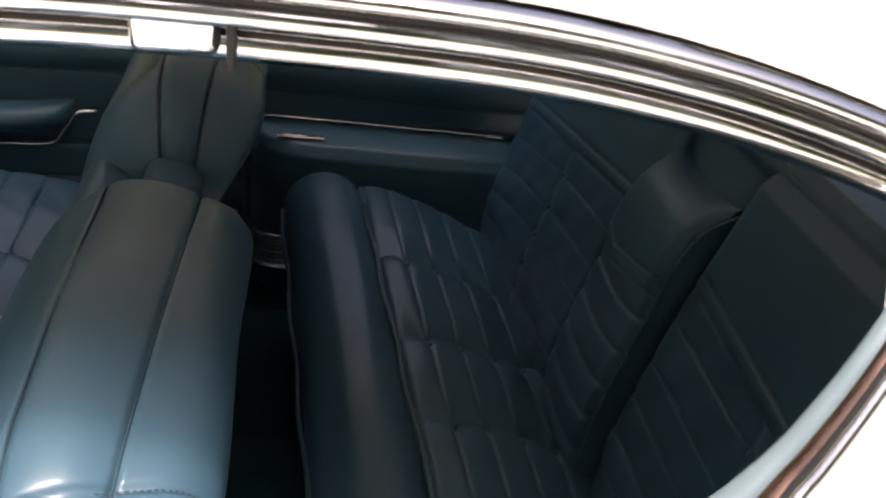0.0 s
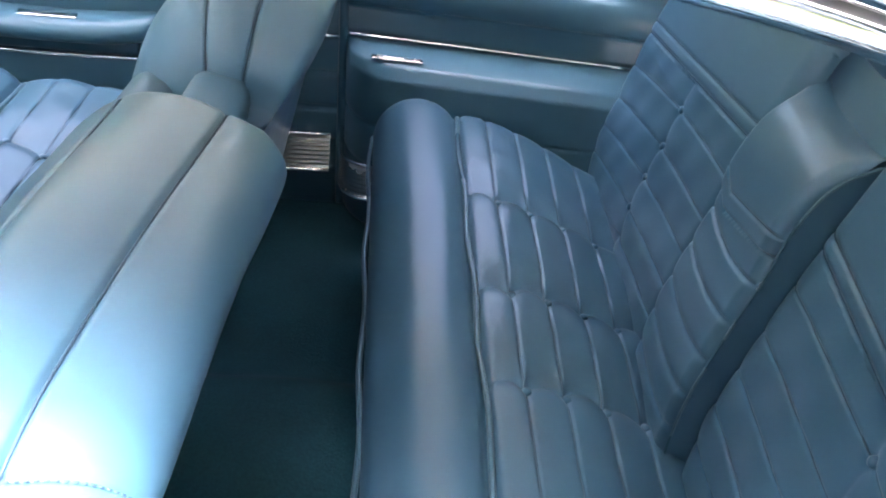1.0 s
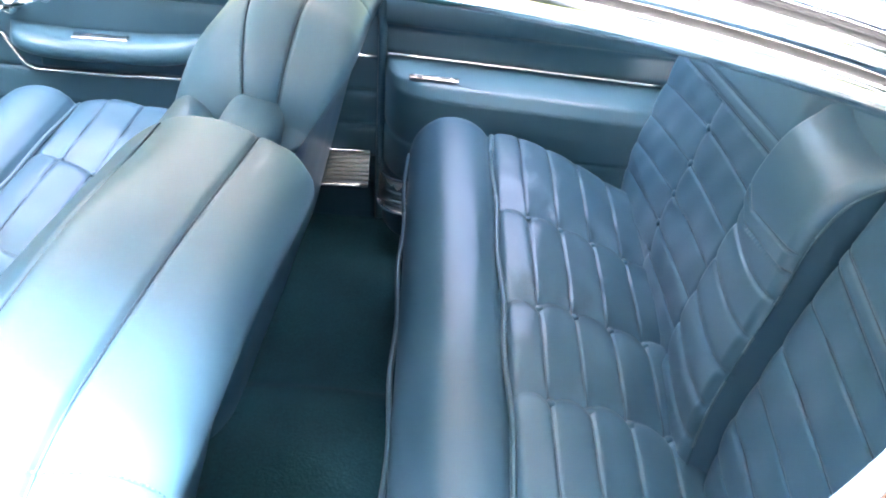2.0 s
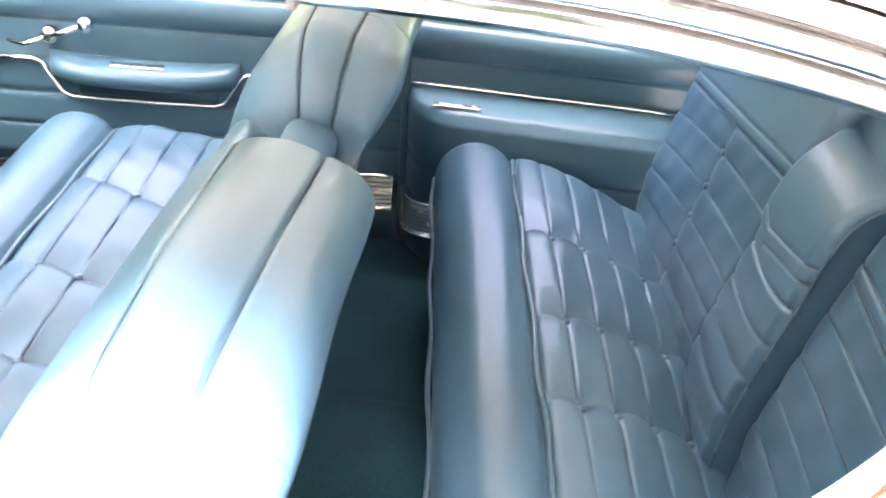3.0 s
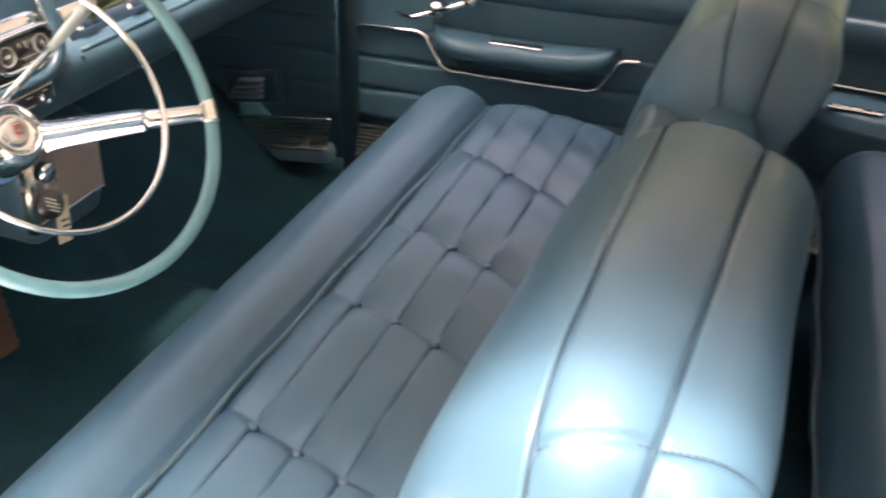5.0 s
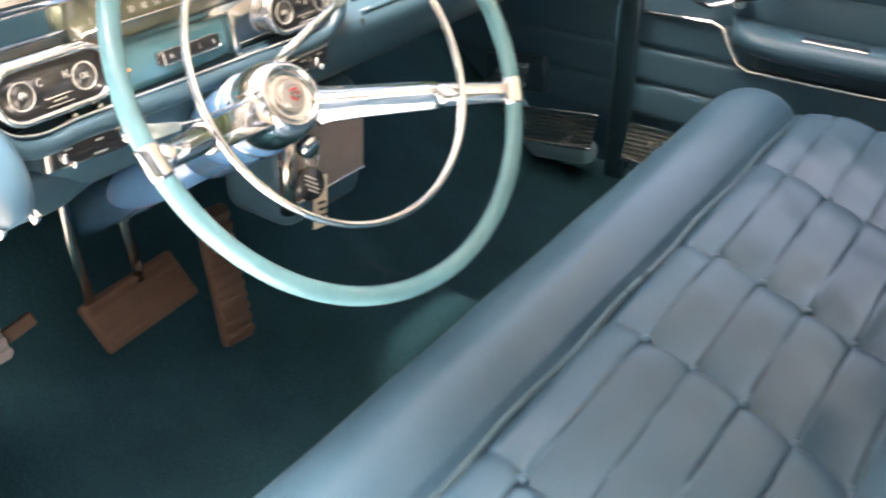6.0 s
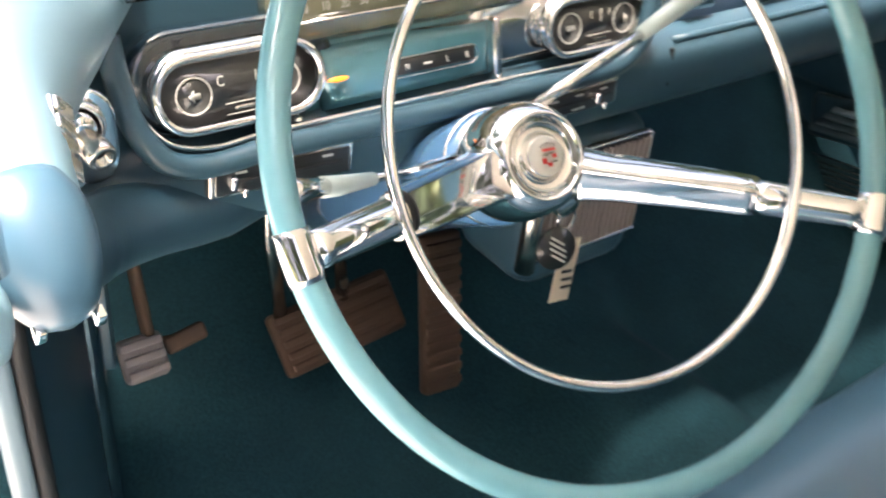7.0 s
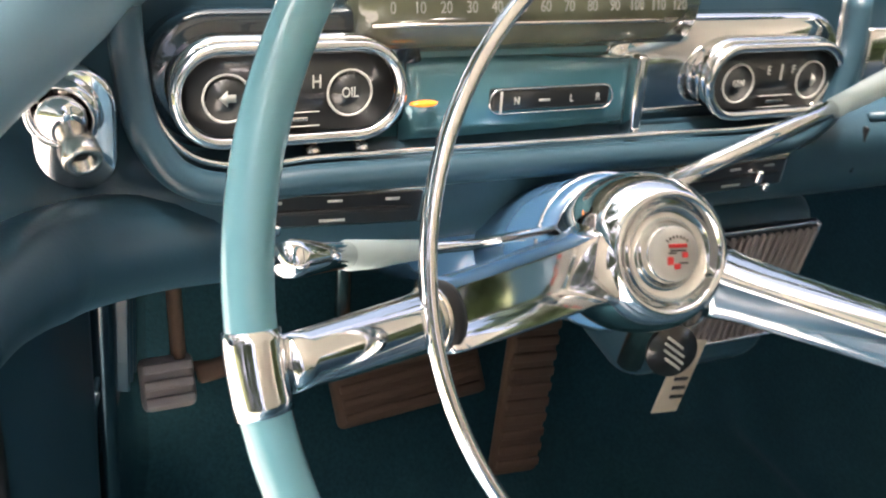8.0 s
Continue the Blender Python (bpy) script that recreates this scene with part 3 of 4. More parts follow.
def ribbed_plate(parent, pts, z0, z1, ribs=8, slope=0.0):
    """A bright ribbed kick plate along a line of (x, y)."""
    line = spline([(x, y, 0) for x, y in pts], 24)
    f = lambda z, t: (np.interp(t, np.linspace(0, 1, 24), line[:, 0]), np.interp(t, np.linspace(0, 1, 24), line[:, 1]) - 0.36 * (z1 - z), z + slope * (np.interp(t, np.linspace(0, 1, 24), line[:, 0]) - line[-1, 0]))
    d = lambda z, t: 0.0010 * np.abs(np.sin((z - z0) / (z1 - z0) * math.pi * ribs))
    p = part("kick_plate", grid("kick_plate", f, np.linspace(z0, z1, ribs * 8 + 1), np.linspace(0, 1, 24), lambda z, t: -d(z, t)), STEEL, parent, "ribbed bright metal kick plate")
    for z in (z0, z1):
        part("edge_bead", tube("edge_bead", [(a, b - 0.003 - 0.36 * (z1 - z), z + slope * (a - line[-1, 0])) for a, b, _ in line], 0.0035, n=8), CHROME, p)
    return p


door = thing("passenger_door", "closed blue vinyl door with chrome trim and armrest", "car door")
side_panel("lower_panel", -1.165, -0.30, 0.425, 0.632, (0.425, 0.492, 0.562, 0.632), 0.715, VINYL_SIDE, door)
side_panel("upper_panel", -1.165, -0.30, 0.632, 0.705, (0.62, 0.708), 0.722, VINYL_SIDE, door)
part("upper_pad", grid("upper_pad", lambda z, x: (x, 0.722 - 0.016 * np.sin(np.clip((z - 0.705) / 0.065, 0, 1) * math.pi).clip(0) ** 0.6 + np.clip(z - 0.765, 0, 1) * 0.25, z),
                          np.linspace(0.7051, 0.835, 60), np.linspace(-1.165, -0.30, 16)), VINYL_SIDE, door)
TRIM = [(-1.158, 0.628), (-1.03, 0.632), (-1.008, 0.626), (-0.972, 0.568), (-0.952, 0.559), (-0.80, 0.559), (-0.668, 0.561), (-0.648, 0.568), (-0.615, 0.622), (-0.600, 0.630), (-0.572, 0.631)]
tl = []
for (a, b), (c, d) in zip(TRIM, TRIM[1:]):
    tl += [(a + (c - a) * t, 0.706, b + (d - b) * t) for t in np.linspace(0, 1, 5)[:-1]]
tl.append((TRIM[-1][0], 0.706, TRIM[-1][1]))
part("chrome_trim", sweep("chrome_trim", oval(0.005, 0.007), tl, up=(0, 1, 0)), CHROME, door, "bent chrome strip")
part("chrome_trim", sweep("chrome_trim", oval(0.004, 0.006), [(-0.36, 0.708, 0.634), (-0.30, 0.708, 0.634)], up=(0, 1, 0)), CHROME, door)
# armrest above the dip of the strip
arm_x = np.linspace(-0.995, -0.615, 40)


def arm_surface(u, x):
    e = np.clip(np.abs((x + 0.805) / 0.19), 0, 1)
    k = (1 - e ** 4)
    a = (u - 0.5) * math.pi
    zc = 0.616 + 0 * x
    return x, 0.716 - 0.066 * np.cos(a) ** 0.7 * np.sqrt(np.clip(k, 0, 1)), zc + 0.026 * np.sin(a) * (0.55 + 0.45 * k) + 0.02 * e ** 3 * (u)


part("armrest", grid("armrest", arm_surface, np.linspace(0.001, 0.999, 28), arm_x), VINYL_SIDE, door, "blue vinyl armrest with a chrome ashtray slot")
part("ashtray", rbox((0.105, 0.016, 0.005), 0.0018, pose(-0.81, 0.680, 0.6405, 15, 0, 0)), CHROME, door)
# dark block painted in for the shaded gap below the armrest
part("recess_shade", rbox((0.28, 0.012, 0.028), 0.006, pose(-0.80, 0.706, 0.580)), DASH, door)
# window crank and door handle
handle = part("door_handle", tube("door_handle", [(-1.065, 0.695, 0.668), (-1.03, 0.69, 0.664), (-0.995, 0.69, 0.677)], 0.005, n=8), CHROME, door)
part("handle_boss", lathe([(0.018, -0.01), (0.019, 0.004), (0.013, 0.016), (0.005, 0.02)], pose(-0.985, 0.708, 0.682, 90, 0, 0), 20), CHROME, handle)
crank = part("window_crank", tube("window_crank", [(-0.985, 0.685, 0.684), (-0.95, 0.68, 0.694), (-0.91, 0.682, 0.71)], 0.006, n=8), CHROME, door)
part("crank_knob", lathe([(0.012, -0.012), (0.015, 0.0), (0.014, 0.014), (0.006, 0.02)], pose(-0.905, 0.69, 0.713, 90, 0, 0), 20), CHROME, crank)
ribbed_plate(door, [(-1.16, 0.700), (-0.310, 0.700)], 0.379, 0.443, slope=0.038)
part("door_edge", rbox((0.05, 0.05, 0.55), 0.01, pose(-0.295, 0.748, 0.53)), VINYL_SIDE, door)
part("door_bottom", rbox((0.86, 0.03, 0.10), 0.01, pose(-0.73, 0.735, 0.32)), VINYL_SIDE, door)
part("weather_strip", rbox((0.044, 0.02, 0.52), 0.006, pose(-1.186, 0.716, 0.54)), DASH, door)

quarter = thing("rear_quarter_trim", "blue vinyl side trim with padded armrest beside the rear seat", "car trim")


def quarter_surface(z, x):
    front = 1 - np.exp(-np.clip(x + 0.285, 0, 9) / 0.03)
    bulge = np.interp(z, [0.29, 0.40, 0.50, 0.56, 0.598, 0.618, 0.630, 0.638], [0.10, 0.105, 0.112, 0.112, 0.106, 0.088, 0.050, 0.0])
    shoulder = 0.016 * np.clip(np.sin(np.clip((z - 0.69) / 0.075, 0, 1) * math.pi), 0, 1) ** 0.6
    return x, 0.716 - bulge * front - shoulder + np.clip(z - 0.765, 0, 1) * 0.25, z - 0.05 * (x + 0.28) * np.clip((z - 0.45) / 0.1, 0, 1)


qd = panel_disp((0.29, 0.42, 0.505, 0.64, 0.694, 0.762, 0.90), 0.004, 0.002)
part("side_panel", grid("side_panel", quarter_surface, np.concatenate([np.arange(0.29, 0.62, 0.004), np.arange(0.62, 0.836, 0.004)]),
     np.concatenate([-0.285 + np.linspace(0, 0.09, 16) ** 1.0, np.linspace(-0.19, 0.42, 30)]), lambda z, x: -qd(z, x)), VINYL_SIDE, quarter)
part("chrome_trim", sweep("chrome_trim", oval(0.004, 0.006), [(x, 0.709, 0.642 - 0.05 * (x + 0.28) * 1.0) for x in np.linspace(-0.28, 0.235, 20)], up=(0, 1, 0)), CHROME, quarter)
ash = part("ashtray", rbox((0.09, 0.012, 0.003), 0.0012, pose(-0.19, 0.645, 0.6235, 12, 2, 0)), STEEL, quarter, "chrome ashtray lid")
part("ashtray_pull", rbox((0.045, 0.005, 0.003), 0.0012, pose(-0.20, 0.643, 0.626, 12, 2, 0)), CHROME, ash)
ribbed_plate(quarter, [(-0.290, 0.70), (-0.280, 0.645), (-0.245, 0.612), (-0.16, 0.600), (0.0, 0.598)], 0.372, 0.430)
part("front_edge", tube("front_edge", [(-0.292, 0.716, z) for z in np.linspace(0.29, 0.80, 12)], 0.009, up=(1, 0, 0), n=8), VINYL_SIDE, quarter)

# cowl side ahead of the door
cowl = thing("passenger_cowl_panel", "blue pleated kick panel with an air vent grille", "car trim")
side_panel("kick_panel", -1.62, -1.205, 0.43, 0.72, (0.36, 0.492, 0.562, 0.64, 0.72), 0.70, VINYL_SIDE, cowl)
ribbed_plate(cowl, [(-1.50, 0.675), (-1.215, 0.675)], 0.360, 0.422, slope=0.13)
part("cowl_lip", rbox((0.32, 0.05, 0.045), 0.018, pose(-1.38, 0.69, 0.315, 0, -7, 0)), PALE, cowl)
vent = part("vent_grille", rbox((0.145, 0.02, 0.075), 0.008, pose(-1.41, 0.69, 0.462, 0, -8, 0)), DASH, cowl, "grey louvred vent grille")
for k in range(4):
    part("louvre", rbox((0.090 - 0.008 * k, 0.014, 0.007), 0.003, pose(-1.425 + 0.006 * k, 0.674, 0.440 + 0.014 * k, 25, -8, 0)), SILL, vent)
outer_r = part("wall_right", rbox((2.4, 0.04, 0.54), 0.01, pose(-0.6, 0.82, 0.52)), WHITE)
tagged(outer_r, "white painted outer body side", "car body", kind="structure")
lining_r = part("wall_right_lining", rbox((2.3, 0.02, 0.52), 0.005, pose(-0.6, 0.775, 0.52)), VINYL_SIDE)
tagged(lining_r, "dark blue lining behind the door trim", "car trim", kind="structure")
sill_r = part("window_sill_right", rbox((1.7, 0.10, 0.03), 0.012, pose(-0.35, 0.80, 0.818)), VINYL_SIDE)
tagged(sill_r, "dark blue window ledge along the passenger side", "trim", kind="structure")


# ---- driver side: roof rail, quarter window, pillar ----
RAIL = spline([(-1.13, -0.655, 1.118), (-0.98, -0.665, 1.150), (-0.75, -0.668, 1.175), (-0.50, -0.67, 1.186), (-0.34, -0.67, 1.188), (-0.234, -0.67, 1.186), (-0.10, -0.67, 1.178),
               (0.0, -0.668, 1.162), (0.09, -0.665, 1.138), (0.16, -0.66, 1.112), (0.26, -0.65, 1.066), (0.42, -0.63, 0.98)], 90)
rail = thing("roof_rail", "bright chrome roof rail above the open side windows", "car trim")
part("inner_bead", sweep("inner_bead", oval(0.012, 0.010), RAIL + np.array([0, 0.004, -0.004])), CHROME, rail)
part("groove", sweep("groove", oval(0.010, 0.004), RAIL + np.array([0, -0.004, 0.008])), RUBBER, rail)
part("outer_bead", sweep("outer_bead", oval(0.011, 0.008), RAIL + np.array([0, -0.012, 0.014])), CHROME, rail)
part("drip_groove", sweep("drip_groove", oval(0.012, 0.003), RAIL + np.array([0, -0.013, 0.0225])), RUBBER, rail)
part("drip_rail", sweep("drip_rail", oval(0.012, 0.006), RAIL + np.array([0, -0.018, 0.028])), CHROME, rail)
part("joint_clip", rbox((0.042, 0.03, 0.026), 0.006, pose(-0.262, -0.672, 1.193, 15, 0, 0)), CHROME, rail)
part("joint_gap", rbox((0.004, 0.034, 0.044), 0.001, pose(-0.236, -0.674, 1.197)), RUBBER, rail)
for x in (-0.305, -0.325, -0.345):
    part("rivet", lathe([(0.0022, 0), (0.002, 0.001), (0.001, 0.0016)], pose(x, -0.688, 1.2125), 10), STEEL, rail)

roof_f = lambda x, t: (x, np.interp(x, RAIL[:, 0], RAIL[:, 1]) * -1 * t * 1.02, np.interp(x, RAIL[:, 0], RAIL[:, 2]) + 0.036 + 0.016 * (1 + t) + (1 - t ** 2) ** 0.8 * (np.interp(x, [-1.13, 0.1, 0.42], [1.255, 1.275, 1.22]) - np.interp(x, RAIL[:, 0], RAIL[:, 2]) - 0.036))
rx, rt = np.linspace(-1.13, 0.56, 48), np.linspace(-1, 1, 41)
roof = part("roof", grid("roof", roof_f, rx, rt), WHITE)
tagged(roof, "white painted car roof", "car roof", kind="structure")
ceiling = part("ceiling", grid("ceiling", lambda x, t: (roof_f(x, t)[0], roof_f(x, t)[1] * 0.97, roof_f(x, t)[2] - 0.045), rx, rt), HEADLINER)
tagged(ceiling, "cream cloth headliner", "headliner", kind="structure")
rail_r = part("roof_rail_right", sweep("roof_rail_right", oval(0.014, 0.02), RAIL * np.array([1, -1, 1]) + np.array([0, 0, 0.042])), CHROME)
tagged(rail_r, "chrome roof rail over the passenger windows", "trim", kind="structure")

BELT = spline([(-0.262, -0.757, 0.922), (-0.18, -0.757, 0.926), (-0.117, -0.757, 0.932), (-0.072, -0.757, 0.940), (-0.03, -0.757, 0.952), (0.015, -0.755, 0.970),
               (0.05, -0.751, 1.003), (0.075, -0.744, 1.035), (0.10, -0.733, 1.070), (0.125, -0.715, 1.100), (0.15, -0.69, 1.115)], 70)
SC = np.interp(np.arange(70), [0, 28, 42, 69], [1, 0.85, 0.42, 0.26])
belt_at = lambda y, z: BELT + SC[:, None] * np.array([0, y, z])
sill = thing("quarter_window_frame", "pale blue padded sill with chrome window channel at the rear side window", "window frame")
part("padded_sill", sweep("padded_sill", oval(0.019, 0.015, 16), belt_at(-0.019, -0.011), scale=SC), SILL, sill)
part("inner_channel", sweep("inner_channel", oval(0.013, 0.006), belt_at(-0.050, -0.012), scale=SC), BROWNED_CHROME, sill)
part("glass_slot", sweep("glass_slot", oval(0.009, 0.004), belt_at(-0.068, -0.014), scale=SC), RUBBER, sill)
part("outer_channel", sweep("outer_channel", oval(0.010, 0.007), belt_at(-0.080, -0.015), scale=SC), CHROME, sill)
part("screw", lathe([(0.004, 0), (0.0035, 0.0015), (0.002, 0.002)], pose(-0.215, -0.807, 0.919), 12), STEEL, sill)
part("end_cap", tube("end_cap", [(-0.268, -0.780, 0.905), (-0.276, -0.784, 0.85), (-0.28, -0.785, 0.70), (-0.28, -0.785, 0.40)], 0.018, up=(1, 0, 0)), PALE, sill)
part("jamb", rbox((0.03, 0.05, 0.62), 0.008, pose(-0.275, -0.815, 0.61)), WHITE, sill)


def quarter_out(s, t):
    q = BELT[np.clip(s.astype(int), 0, 69)]
    sc = SC[np.clip(s.astype(int), 0, 69)]
    a = np.clip(t, 0, 1)
    return q[..., 0] + 0.10 * a * np.clip((q[..., 2] - 0.93) / 0.15, 0, 1), q[..., 1] - 0.088 * sc - 0.035 * np.sin(a * math.pi / 2), q[..., 2] - 0.018 * sc - 0.62 * a ** 1.6


left_q = part("wall_left", grid("wall_left", quarter_out, np.arange(70.0), np.linspace(0, 1, 16)), WHITE)
tagged(left_q, "white painted rear quarter panel", "car body", kind="structure")
inner_q = part("wall_left_inner", rbox((0.75, 0.02, 0.60), 0.005, pose(0.11, -0.725, 0.60)), VINYL_SIDE)
tagged(inner_q, "blue vinyl inner quarter trim", "car trim", kind="structure")
cp = part("rear_pillar_left", grid("rear_pillar_left", lambda s, t: (0.13 + s * 0.45 + 0.0 * t, -0.76 + 0.11 * t - 0.02 * np.sin(t * 3.1), 0.75 + (0.42 - 0.30 * s) * t), np.linspace(0, 1, 12), np.linspace(0, 1, 10)), WHITE)
tagged(cp, "white rear roof pillar", "car body", kind="structure")
cpr = part("rear_pillar_right", grid("rear_pillar_right", lambda s, t: (0.20 + s * 0.40, 0.76 - 0.11 * t, 0.75 + (0.42 - 0.30 * s) * t), np.linspace(0, 1, 12), np.linspace(0, 1, 10)), VINYL_SIDE)
tagged(cpr, "blue trimmed rear roof pillar", "car trim", kind="structure")
back_wall = part("wall_rear", rbox((0.04, 1.5, 0.62), 0.01, pose(0.62, 0, 0.62)), VINYL_SIDE)
tagged(back_wall, "dark partition behind the rear seat", "wall", kind="structure")

# out-of-view pane whose tint cuts the skylight on cushion and dash
wind = part("window_1", grid("window_1", lambda t, y: (-1.14 - 0.44 * t - 0.10 * (1 - (y / 0.68) ** 2), y, 1.150 + 0.06 * (1 - (y / 0.68) ** 2) * (1 - t) - 0.205 * t), np.linspace(0, 1, 10), np.linspace(-0.64, 0.66, 24)), GLASS)
tagged(wind, "tinted windshield glass, out of view, added to dim the skylight", "windshield", kind="structure")

pillar = thing("windshield_pillar", "bright windshield pillar rising from the padded knee", "car trim")
part("pillar_post", sweep("pillar_post", oval(0.010, 0.014), [(-0.950, -0.718, 0.915), (-0.940, -0.722, 0.97), (-0.930, -0.72, 1.03), (-0.918, -0.71, 1.10), (-0.908, -0.69, 1.165)], up=(0, 1, 0)), WHITE, pillar)
part("pillar_strip", sweep("pillar_strip", oval(0.005, 0.008), [(-0.946, -0.706, 0.915), (-0.934, -0.708, 0.97), (-0.922, -0.706, 1.03), (-0.910, -0.695, 1.10), (-0.900, -0.675, 1.165)], up=(0, 1, 0)), CHROME, pillar)
KNEE = spline([(-1.31, -0.549, 0.935), (-1.23, -0.600, 0.928), (-1.15, -0.648, 0.920), (-1.08, -0.678, 0.915), (-1.02, -0.688, 0.912), (-0.985, -0.688, 0.900)], 40)
part("knee_cover", sweep("knee_cover", oval(0.040, 0.034, 18), KNEE, scale=np.interp(np.arange(40), [0, 15, 30, 39], [1.5, 1.35, 0.95, 0.78])), PALE, pillar, "pale blue knee cover beside the dashboard")
part("knee_bulb", sweep("knee_bulb", oval(0.024, 0.025, 18), spline([(-0.998, -0.684, 0.914), (-0.982, -0.682, 0.903), (-0.970, -0.680, 0.889), (-0.962, -0.678, 0.873)], 16), scale=[0.96, 1.02, 1.06, 1.08, 1.08, 1.07, 1.05, 1.02, 0.98, 0.94, 0.89, 0.83, 0.76, 0.68, 0.58, 0.42]), VINYL, pillar, "padded vinyl pillar end")
part("knee_outer", sweep("knee_outer", oval(0.012, 0.022, 14), spline([(-1.02, -0.722, 0.915), (-0.985, -0.722, 0.908), (-0.958, -0.718, 0.890), (-0.948, -0.712, 0.872)], 12), up=(0, 1, 0), scale=[1, 1, 1, 1, 1, 1, .98, .95, .9, .8, .65, .4]), PALE, pillar)
for y in (-0.690, -0.666):
    part("end_clip", rbox((0.007, 0.005, 0.008), 0.0012, pose(-0.959, y, 0.874, 0, 30, 0)), CHROME, pillar)
switch = part("switch_plate", rbox((0.046, 0.006, 0.016), 0.002, pose(-1.026, -0.6525, 0.920, 35, 22, -14)), CHROME, pillar, "chrome plate with four rocker switches")
for k in range(4):
    part("rocker", rbox((0.0090, 0.0060, 0.0120), 0.0015, pose(-1.0415 + 0.0101 * k, -0.6476 - 0.0025 * k, 0.9275 - 0.0041 * k, 35, 22, -14)), STEEL, switch)
kick_l = part("kick_panel_left", rbox((0.125, 0.022, 0.50), 0.010, pose(-1.246, -0.634, 0.50, 0, 0, -36)), DASH)
tagged(kick_l, "dark blue driver side kick panel with air vent louvres", "car trim", kind="structure")
# vent box, drawn down as a dark sheet to blacken the shaded floor corner
part("vent_box_and_shade", rbox((0.13, 0.03, 0.48), 0.008, pose(-1.372, -0.568, 0.50, 0, 0, -20)), NAVY, kick_l)
for k in range(3):
    part("louvre", rbox((0.0035, 0.014, 0.115), 0.0014, pose(-1.318 - 0.010 * k, -0.570 + 0.004 * k, 0.610, 0, -4, -20)), DASH, kick_l)
    part("louvre", tube("louvre", spline([(-1.302 - 0.011 * k, -0.590 + 0.005 * k, 0.565 + 0.012 * k), (-1.296 - 0.011 * k, -0.596 + 0.005 * k, 0.540 + 0.012 * k), (-1.297 - 0.011 * k, -0.598 + 0.005 * k, 0.470)], 12), 0.0035 if k == 0 else 0.0025, up=(0, 1, 0), n=6), SILL if k == 0 else DASH, kick_l)
jamb_l = part("door_jamb_left", rbox((0.014, 0.018, 0.64), 0.006, pose(-1.184, -0.676, 0.55)), SILL)
tagged(jamb_l, "turquoise painted door jamb edge", "car body", kind="structure")
part("weather_strip", tube("weather_strip", [(-1.190, -0.661, z) for z in np.linspace(0.27, 0.86, 10)], 0.0085, up=(0, 1, 0), n=8), RUBBER, jamb_l)
# unseen hood panel, added to block skylight over the firewall gap
hood = part("hood", rbox((1.10, 1.52, 0.05), 0.02, pose(-2.13, 0, 0.915)), WHITE)
tagged(hood, "white hood panel added to stop skylight falling in behind the dashboard", "car hood", kind="structure")
# added wall that closes the light leak behind the kick panel
cowl_l = part("wall_cowl_left", rbox((0.62, 0.03, 0.66), 0.01, pose(-1.50, -0.735, 0.58)), PALE)
tagged(cowl_l, "pale blue cowl wall added to keep outside light from the driver footwell", "car body", kind="structure")
sill_l = part("door_sill_left", rbox((1.0, 0.10, 0.10), 0.02, pose(-0.75, -0.70, 0.27)), PALE)
tagged(sill_l, "pale blue door sill", "car body", kind="structure")


# ---- dashboard ----
dash = thing("dashboard", "deep blue dashboard with chrome instrument pods", "dashboard")
DASH_SECTION = [(-1.62, 0.935), (-1.40, 0.94), (-1.26, 0.935), (-1.215, 0.925), (-1.205, 0.90), (-1.200, 0.86), (-1.188, 0.838), (-1.165, 0.828), (-1.150, 0.815), (-1.150, 0.79), (-1.165, 0.765), (-1.20, 0.748), (-1.30, 0.74)]
q = spline([(a, 0, b) for a, b in DASH_SECTION], 80)
part("body", grid("body", lambda i, y: (np.interp(i, np.arange(80), q[:, 0]) - 0.10 * np.clip(np.abs(y) - 0.45, 0, 1) ** 2 + 0 * y, y, np.interp(i, np.arange(80), q[:, 2]) + 0.0 * y), np.arange(80.0), np.linspace(-0.66, 0.70, 60)), DASH, dash)
# padded ridge round the instrument panel
ridge = [(-1.172, -0.582, 0.905), (-1.166, -0.581, 0.880), (-1.154, -0.577, 0.852), (-1.147, -0.562, 0.830), (-1.144, -0.535, 0.822)] + [(-1.144, y, 0.824 - 0.012 * (y + 0.5)) for y in np.linspace(-0.50, -0.21, 8)] + \
        [(-1.146, -0.175, 0.824), (-1.150, -0.150, 0.842), (-1.160, -0.140, 0.875), (-1.17, -0.138, 0.905)]
part("ridge", tube("ridge", spline(ridge, 80), 0.008, up=(1, 0, 0), n=12), DASH, dash)
part("panel_bead", tube("panel_bead", spline([(x - 0.006, -0.37 + (y + 0.37) * 0.972, 0.862 + (z - 0.862) * 0.86 + 0.004) for x, y, z in ridge], 80), 0.002, up=(1, 0, 0), n=8), CHROME, dash)
part("instrument_panel", plate(stadium(0.195, 0.0265, 12), 0.012, facing(-1.187, -0.356, 0.8485, 12), 0.004), TEAL, dash, "glossy teal instrument panel")


